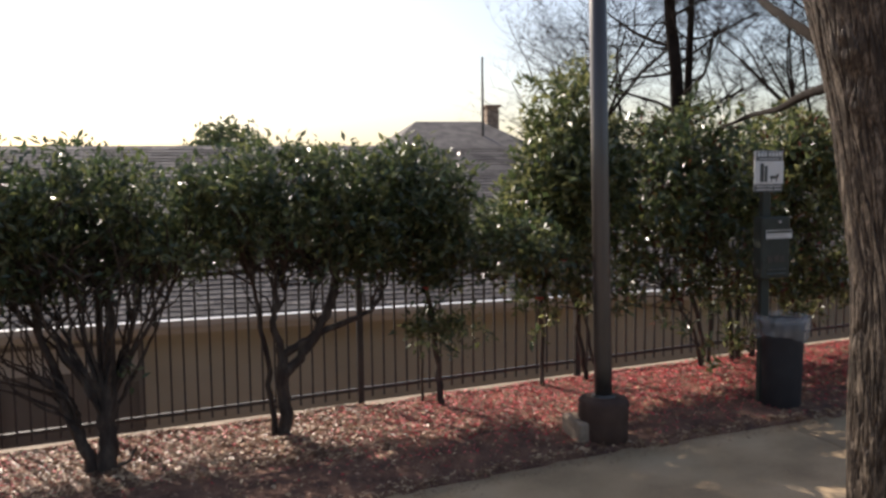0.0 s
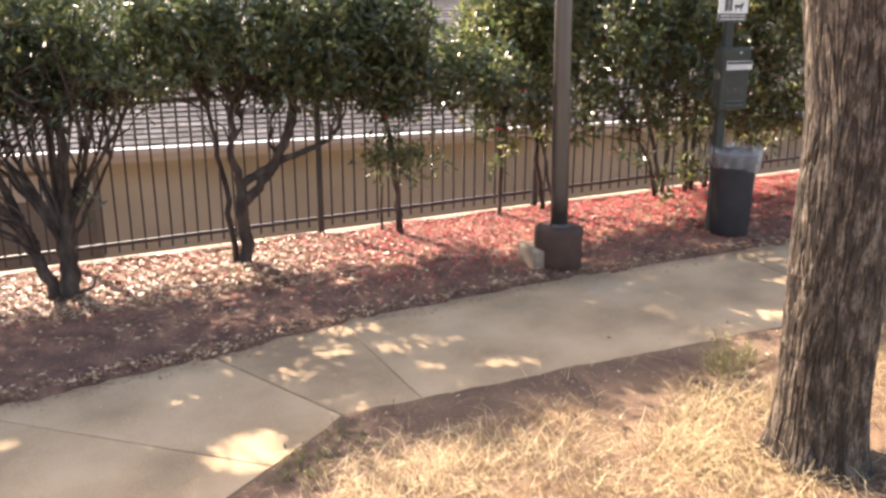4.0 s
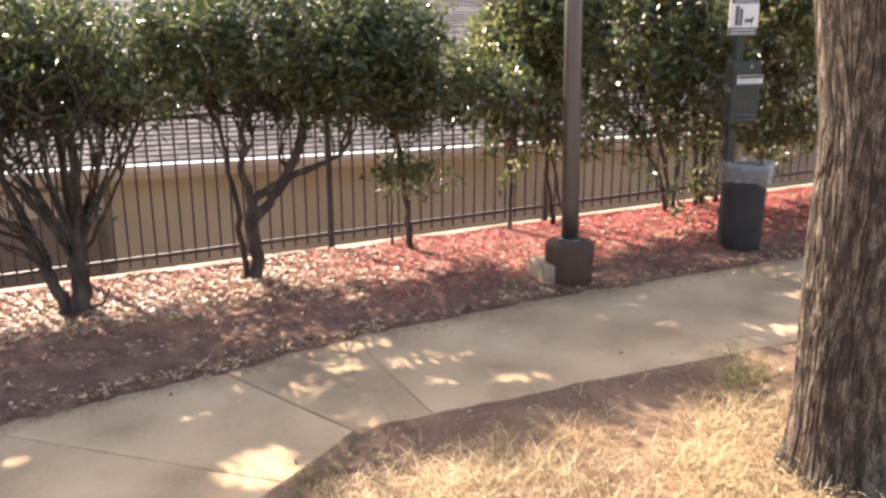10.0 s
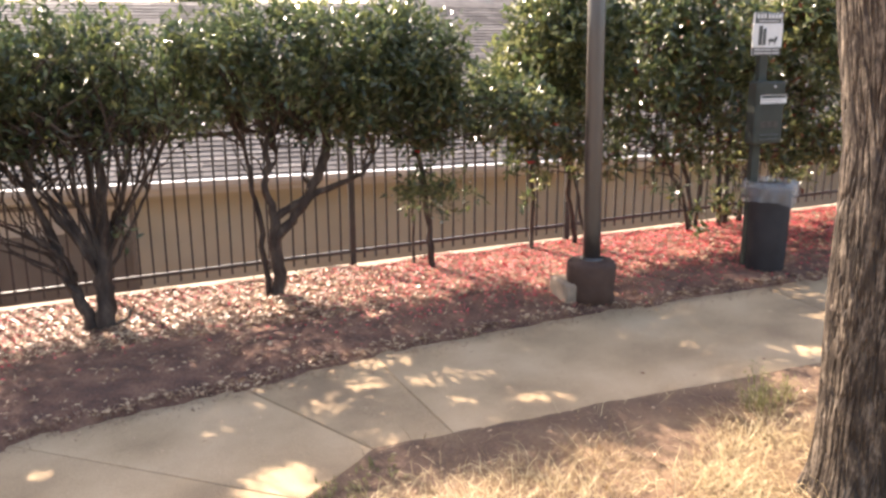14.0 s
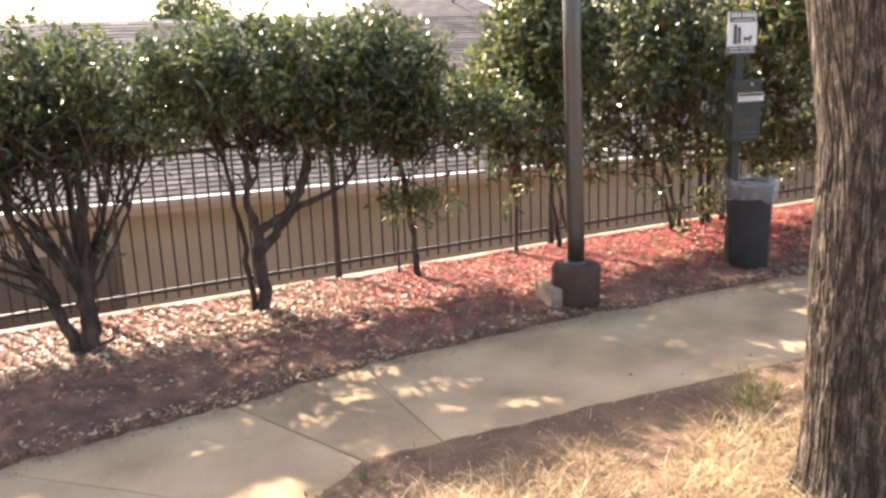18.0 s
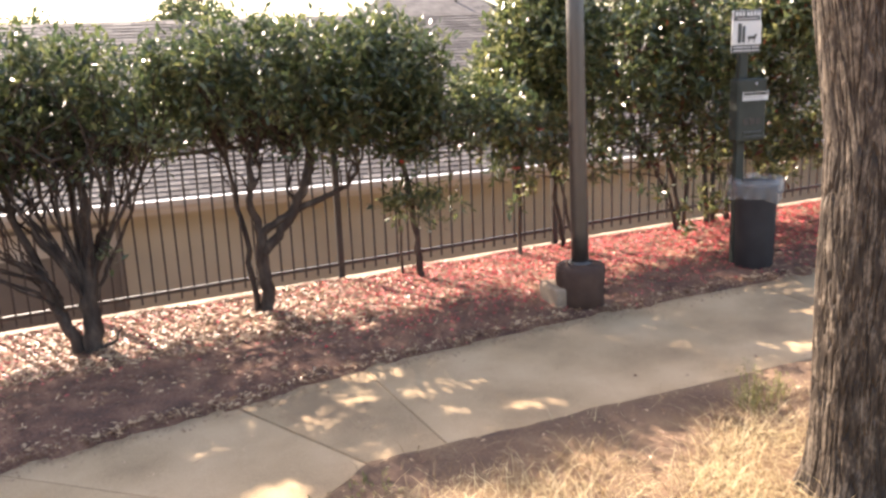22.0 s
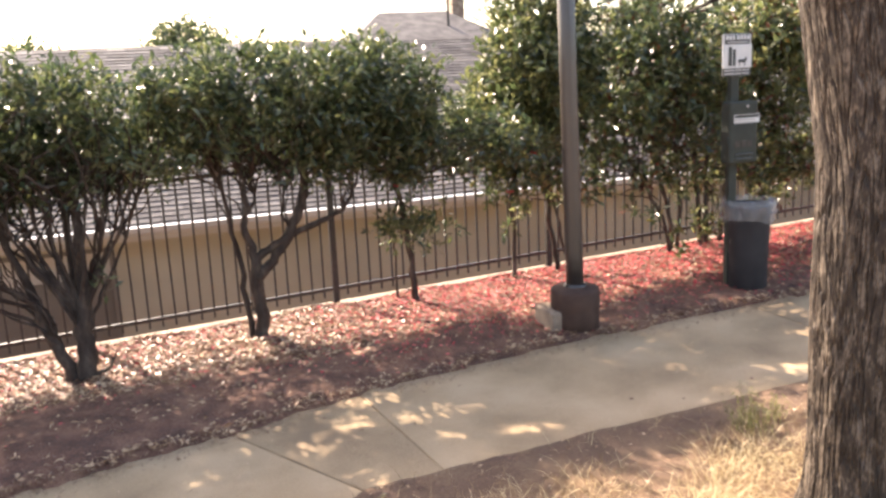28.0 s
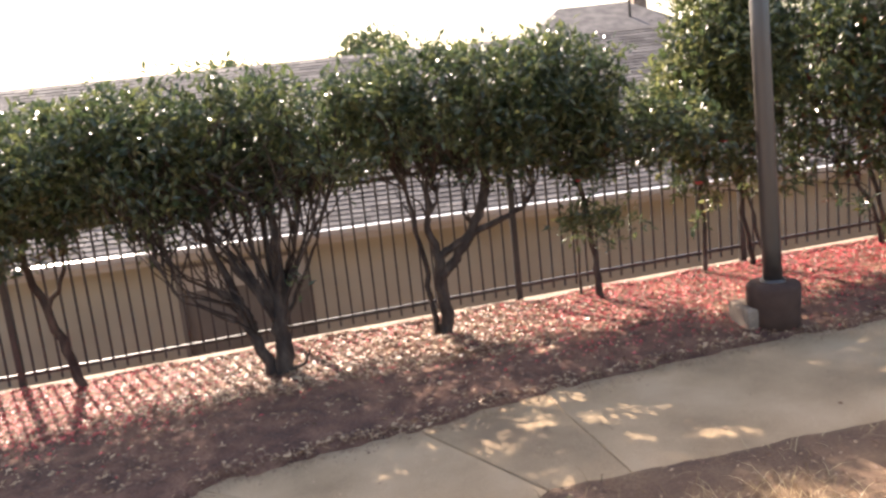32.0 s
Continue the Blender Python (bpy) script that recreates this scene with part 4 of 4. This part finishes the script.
def bare_tree(x, y, z, height, spread, seed, label, lean=(0, 0), r0=0.2, depth=5, ring=0, line=None):
    rng = random.Random(seed)
    thing = empty("tree", pose(x, y, z), label, "tree", "bare winter trees")
    trunk, limbs, twigs = Mesh(), [], Mesh()

    def grow(p, d, length, r, level):
        n = 4 if level < 3 else 3
        pts, q, dd = [p], Vector(p), Vector(d)
        for _ in range(n):
            dd = (dd + Vector((rng.gauss(0, 0.13), rng.gauss(0, 0.13), rng.gauss(0.03, 0.10)))).normalized()
            q = q + dd * (length / n)
            pts.append(Vector(q))
        if line and level == 0:
            pts = [Vector(a) for a in line]
            n = len(pts) - 1
        rr = [r * (1 - 0.5 * i / n) for i in range(n + 1)]
        if level == 1:
            limbs.append(Mesh())
        (trunk if level == 0 else limbs[-1] if level < 3 else twigs).tube(pts, rr, 9 if level == 0 else 6 if level < 3 else 3, 0, False)
        if level >= depth:
            return
        if level == 0 and ring:
            for k in range(ring):
                f = 0.28 + 0.72 * (k + rng.random()) / ring
                x = f * n
                q0 = pts[int(min(x, n - 0.01))].lerp(pts[int(min(x, n - 0.01)) + 1], x % 1)
                a = k * 2.4 + rng.uniform(-0.4, 0.4)
                nd = Vector((math.cos(a), math.sin(a), rng.uniform(-0.1, 0.55))).normalized()
                grow(q0, nd, length * rng.uniform(0.17, 0.30) * (1.15 - 0.5 * f), r * rng.uniform(0.15, 0.24), 1)
            return
        kids = rng.randint(4, 6) if level < 2 else rng.randint(3, 5)
        for k in range(kids):
            i = rng.randint(1 if level else 2, n)
            a = rng.uniform(0, 2 * math.pi)
            side = Vector((math.cos(a), math.sin(a), rng.uniform(-0.2, 0.5)))
            nd = (dd * rng.uniform(0.5, 1.0) + side * spread).normalized()
            grow(pts[i], nd, length * rng.uniform(0.5, 0.72), max(0.0042, rr[i] * rng.uniform(0.45, 0.62)), level + 1)

    grow(Vector((0, 0, -0.1)), Vector((lean[0], lean[1], 1)).normalized(), height * 0.5, r0, 0)
    trunk.put("trunk", M_TWIG, thing, smooth=True)
    for lm in limbs:
        lm.put("limb", M_TWIG, thing)
    tagged(twigs.put("fine_branching", M_TWIG, thing), kind="stuff")
    return thing


def far_tree(x, y, z, top, r, seed, label):
    rng = random.Random(seed)
    thing = empty("tree", pose(x, y, z), label, "tree", "far evergreen trees")
    tr = Mesh()
    tr.tube([(0, 0, -0.1), (0.1, 0, (top - z) * 0.5), (0, 0.1, (top - z) * 0.85)], [0.25, 0.2, 0.08], 8)
    tr.put("trunk", M_TWIG, thing, smooth=True)
    lf = Mesh()
    for _ in range(1000):
        d = rand_dir() * (rng.random() ** 0.4)
        cc = Vector((d.x * r, d.y * r, top - z - r * 0.95 + d.z * r * (1 + 0.2 * noise.noise(d * 3))))
        for _ in range(12):
            p = cc + rand_dir() * 0.3
            lf.leaf(p, rand_dir(), rand_dir(), 0.26, 0.15)
    lf.put("crown", M_LEAF, thing)


random.seed(91)
far_tree(-10.6, 43.7, -2.4, 4.7, 2.4, 1, "distant rounded evergreen tree behind the house")
far_tree(-17.5, 42.0, -2.4, 3.7, 2.4, 2, "distant rounded evergreen tree behind the house")
bare_tree(4.48, 17.0, -2.4, 16.0, 0.85, 3, "large bare deciduous tree behind the hedge", (0, 0), 0.17, 5, 16,
          [(0, 0, -0.1), (0.15, 0, 3.0), (0.28, 0, 5.6), (0.24, 0, 6.4), (0.12, 0, 7.4), (0.0, 0.1, 9.0), (-0.1, 0.1, 11.5)])
bare_tree(5.05, 17.3, -2.4, 12.0, 0.85, 9, "bare deciduous tree with a slim upright trunk", (0, 0), 0.105, 5, 9,
          [(0, 0, -0.1), (-0.05, 0, 4.0), (-0.02, 0, 6.0), (0.03, 0, 7.5), (0.0, 0, 11.0)])
bare_tree(4.5, 21.0, -2.4, 12.0, 0.95, 8, "bare deciduous tree with fine brown twigs", (0, 0), 0.10, 5, 11)
bare_tree(8.8, 19.0, -2.4, 12.0, 0.9, 15, "bare deciduous tree with crooked limbs", (0.05, 0), 0.2, 6)
bare_tree(12.5, 22.0, -2.4, 13.0, 0.9, 21, "bare deciduous tree with crooked limbs", (-0.1, 0), 0.22)
bare_tree(7.0, 29.0, -2.4, 14.0, 0.9, 33, "bare deciduous tree far behind the houses", (0, 0), 0.2)


# ---- pavement ----
def slab(parent, corners, label=""):
    """One concrete slab from plan corners (u, v), given anticlockwise."""
    bm = bmesh.new()
    top = [bm.verts.new((u, v, gz(u))) for u, v in corners]
    f = bm.faces.new(top)
    r = bmesh.ops.extrude_face_region(bm, geom=[f])
    vs = [e for e in r["geom"] if isinstance(e, bmesh.types.BMVert)]
    bmesh.ops.translate(bm, vec=(0, 0, -0.1), verts=vs)
    bmesh.ops.recalc_face_normals(bm, faces=bm.faces)
    es = [e for e in bm.edges if e.verts[0].co.z > gz(e.verts[0].co.x) - 0.02 and e.verts[1].co.z > gz(e.verts[1].co.x) - 0.02]
    bmesh.ops.bevel(bm, geom=es, offset=0.003, segments=2, affect="EDGES")
    return part("slab", bm, M_CONCRETE, parent, label)


pave = empty("pavement", SITE.copy(), "grey concrete footpath with joints, bending towards the lawn", "pavement", kind="structure")
G = 0.0025
N0, F0 = -3.46, -1.95
slab(pave, [(-0.26 + G, N0), (2.90 - G, N0), (2.90 - G, F0), (-0.40 + G, F0)])
for i in range(9):
    a = 2.90 + i * 1.52
    slab(pave, [(a + G, N0), (a + 1.52 - G, N0), (a + 1.52 - G, F0), (a + G, F0)])
slab(pave, [(-0.70 + G, N0), (-0.26 - G, N0), (-0.40 - G, F0), (-1.46 + G, F0)])
slab(pave, [(-1.14 + G, -3.81), (-0.70 - G, N0 - 0.01), (-1.46 - G, F0 - 0.01), (-2.56 + G, -2.61)])
px, pv = Vector((-1.14, -3.81)), Vector((-2.56, -2.61))
step = Vector((-0.79, -0.61)) * 1.5
for i in range(8):
    q0, q1 = px + step * i, px + step * (i + 1)
    r0, r1 = pv + step * i, pv + step * (i + 1)
    g = step.normalized() * G
    slab(pave, [tuple(q1 - g), tuple(q0 + g), tuple(r0 + g), tuple(r1 - g)])

# ---- litter and grass ----
rng = random.Random(77)


def litter(name, count, where, mat, label, s0, s1):
    me = Mesh()
    for _ in range(count):
        u, v, z = where()
        p = at(u, v, z)
        a = rng.uniform(0, 2 * math.pi)
        d = Vector((math.cos(a), math.sin(a), rng.uniform(-0.15, 0.45))).normalized()
        me.leaf(p, d, Vector((rng.gauss(0, 0.45), rng.gauss(0, 0.45), 1)).normalized(), rng.uniform(s0, s1), rng.uniform(s0, s1) * rng.uniform(0.14, 0.55), rng.uniform(-0.3, 0.4))
    return tagged(me.put(name, mat), label, "leaf litter", "", "stuff")


def red_share(u, v):
    k = 0.5 + 0.5 * math.tanh((u + 0.1) * 1.3)
    k = max(k, 0.5 + 0.5 * math.tanh((-u - 2.9) * 2.0))
    k = max(k, 0.08 + 0.25 * (0.5 + 0.5 * math.tanh((v + 0.6) * 5)))
    return k * (0.5 + 0.5 * math.tanh((v + 1.45) * 3.0))


def in_bed(red):
    while True:
        u, v = rng.uniform(-6, 8.5), -rng.random() * (2.6 if rng.random() < 0.85 else 5.0)
        if v < mulch_edge(u) + 0.02 or v > -0.08:
            continue
        k = red_share(u, v)
        if not red and -1.4 > v > mulch_edge(u) + 0.12 and rng.random() > 0.10 + 0.2 * noise.noise(Vector((u * 1.5, v * 3, 2))):
            continue
        if rng.random() < (k if red else 1 - 0.9 * k):
            return u, v, mulch_height(u, v) + rng.uniform(0.0, 0.018)


litter("red_leaf_litter", 30000, lambda: in_bed(True), M_LITTER_RED, "fallen red leaves and petals on the mulch", 0.018, 0.046)
litter("brown_leaf_litter", 17000, lambda: in_bed(False), M_LITTER, "dry tan fallen leaves on the mulch", 0.022, 0.07)


def on_path():
    while True:
        u = rng.uniform(-5, 6)
        v = mulch_edge(u) - abs(rng.gauss(0, 0.09)) + 0.03
        if v > -4.2:
            return u, v, max(gz(u) + 0.004, mulch_height(u, v) if v > mulch_edge(u) else -9)


litter("path_leaf_litter", 4200, on_path, M_LITTER, "dry leaves blown along the edge of the footpath", 0.011, 0.032)


def on_slabs():
    while True:
        u, v = rng.uniform(-2.5, 6), rng.uniform(-3.45, -2.0)
        if mulch_edge(u) - 0.05 > v > lawn_edge(u) + 0.05:
            return u, v, gz(u) + 0.004


litter("scattered_leaf_litter", 90, on_slabs, M_LITTER, "a few dry leaves scattered on the footpath", 0.015, 0.045)


def on_soil():
    while True:
        u, v = rng.uniform(-2.2, 4), rng.uniform(-4.4, -3.45)
        if v < lawn_edge(u) - 0.02:
            return u, v, lawn_height(u, v) + 0.004


litter("lawn_leaf_litter", 750, on_soil, M_LITTER, "dry leaves on the bare lawn edge", 0.014, 0.04)


def grass():
    me = Mesh()
    for _ in range(75000):
        u, v = rng.uniform(-2.2, 3.4), rng.uniform(-5.9, -3.5)
        d = lawn_edge(u) - v
        if d < 0.02:
            continue
        dens = min(1.0, max(0.03, (d - 0.30) / 0.45)) * (0.5 + 1.1 * noise.noise(Vector((u * 2.2, v * 2.2, 8))))
        if rng.random() > dens:
            continue
        p = at(u, v, lawn_height(u, v) - 0.01)
        a = rng.uniform(0, 2 * math.pi)
        lay = rng.uniform(0.7, 4.0)
        dv = Vector((math.cos(a) * lay, math.sin(a) * lay, 1)).normalized()
        me.blade(p, dv, Vector((math.cos(a + rng.gauss(0, 0.5)), math.sin(a), -0.6)) * 0.8, rng.uniform(0.07, 0.27), rng.uniform(0.002, 0.0052))
    for _ in range(33000):
        u, v = rng.uniform(-7.0, 11.0), rng.uniform(-9.0, -3.6)
        d = lawn_edge(u) - v
        if d < 0.15 or (-2.2 < u < 3.4 and v > -5.9) or rng.random() > 0.55 + 0.9 * noise.noise(Vector((u * 1.2, v * 1.2, 8))):
            continue
        p = at(u, v, lawn_height(u, v) - 0.01)
        a, lay = rng.uniform(0, 2 * math.pi), rng.uniform(0.4, 2.6)
        dv = Vector((math.cos(a) * lay, math.sin(a) * lay, 1)).normalized()
        me.blade(p, dv, Vector((math.cos(a), math.sin(a), -0.6)) * 0.8, rng.uniform(0.1, 0.28), rng.uniform(0.006, 0.012))
    tagged(me.put("dry_grass", M_STRAW), "dry straw-coloured grass blades on the lawn", "grass", "", "stuff")


grass()


def weed(u, v, n, h, spread):
    thing = empty("weed", Matrix.Translation(at(u, v, lawn_height(u, v))), "tuft of yellowish green weeds at the lawn edge", "weed", "weeds in the lawn")
    me = Mesh()
    for _ in range(n):
        a, r = rng.uniform(0, 2 * math.pi), rng.random() ** 0.6 * spread
        p = Vector((math.cos(a) * r, math.sin(a) * r, -0.01))
        d = Vector((math.cos(a) * r * 2.5 + rng.gauss(0, 0.2), math.sin(a) * r * 2.5 + rng.gauss(0, 0.2), 1)).normalized()
        L = h * rng.uniform(0.5, 1.1)
        me.blade(p, d, rand_dir() * 0.5, L, 0.006)
        for _ in range(3):
            q = p + d * (L * rng.uniform(0.3, 0.95))
            me.leaf(q, rand_dir(), Vector((0, 0, 1)), rng.uniform(0.02, 0.04), 0.012)
    tagged(me.put("foliage", M_WEED, thing), kind="stuff")


weed(1.36, -3.90, 42, 0.27, 0.09)
weed(1.55, -3.84, 18, 0.19, 0.07)
weed(-1.02, -3.93, 40, 0.08, 0.15)
weed(-0.75, -3.75, 18, 0.06, 0.14)
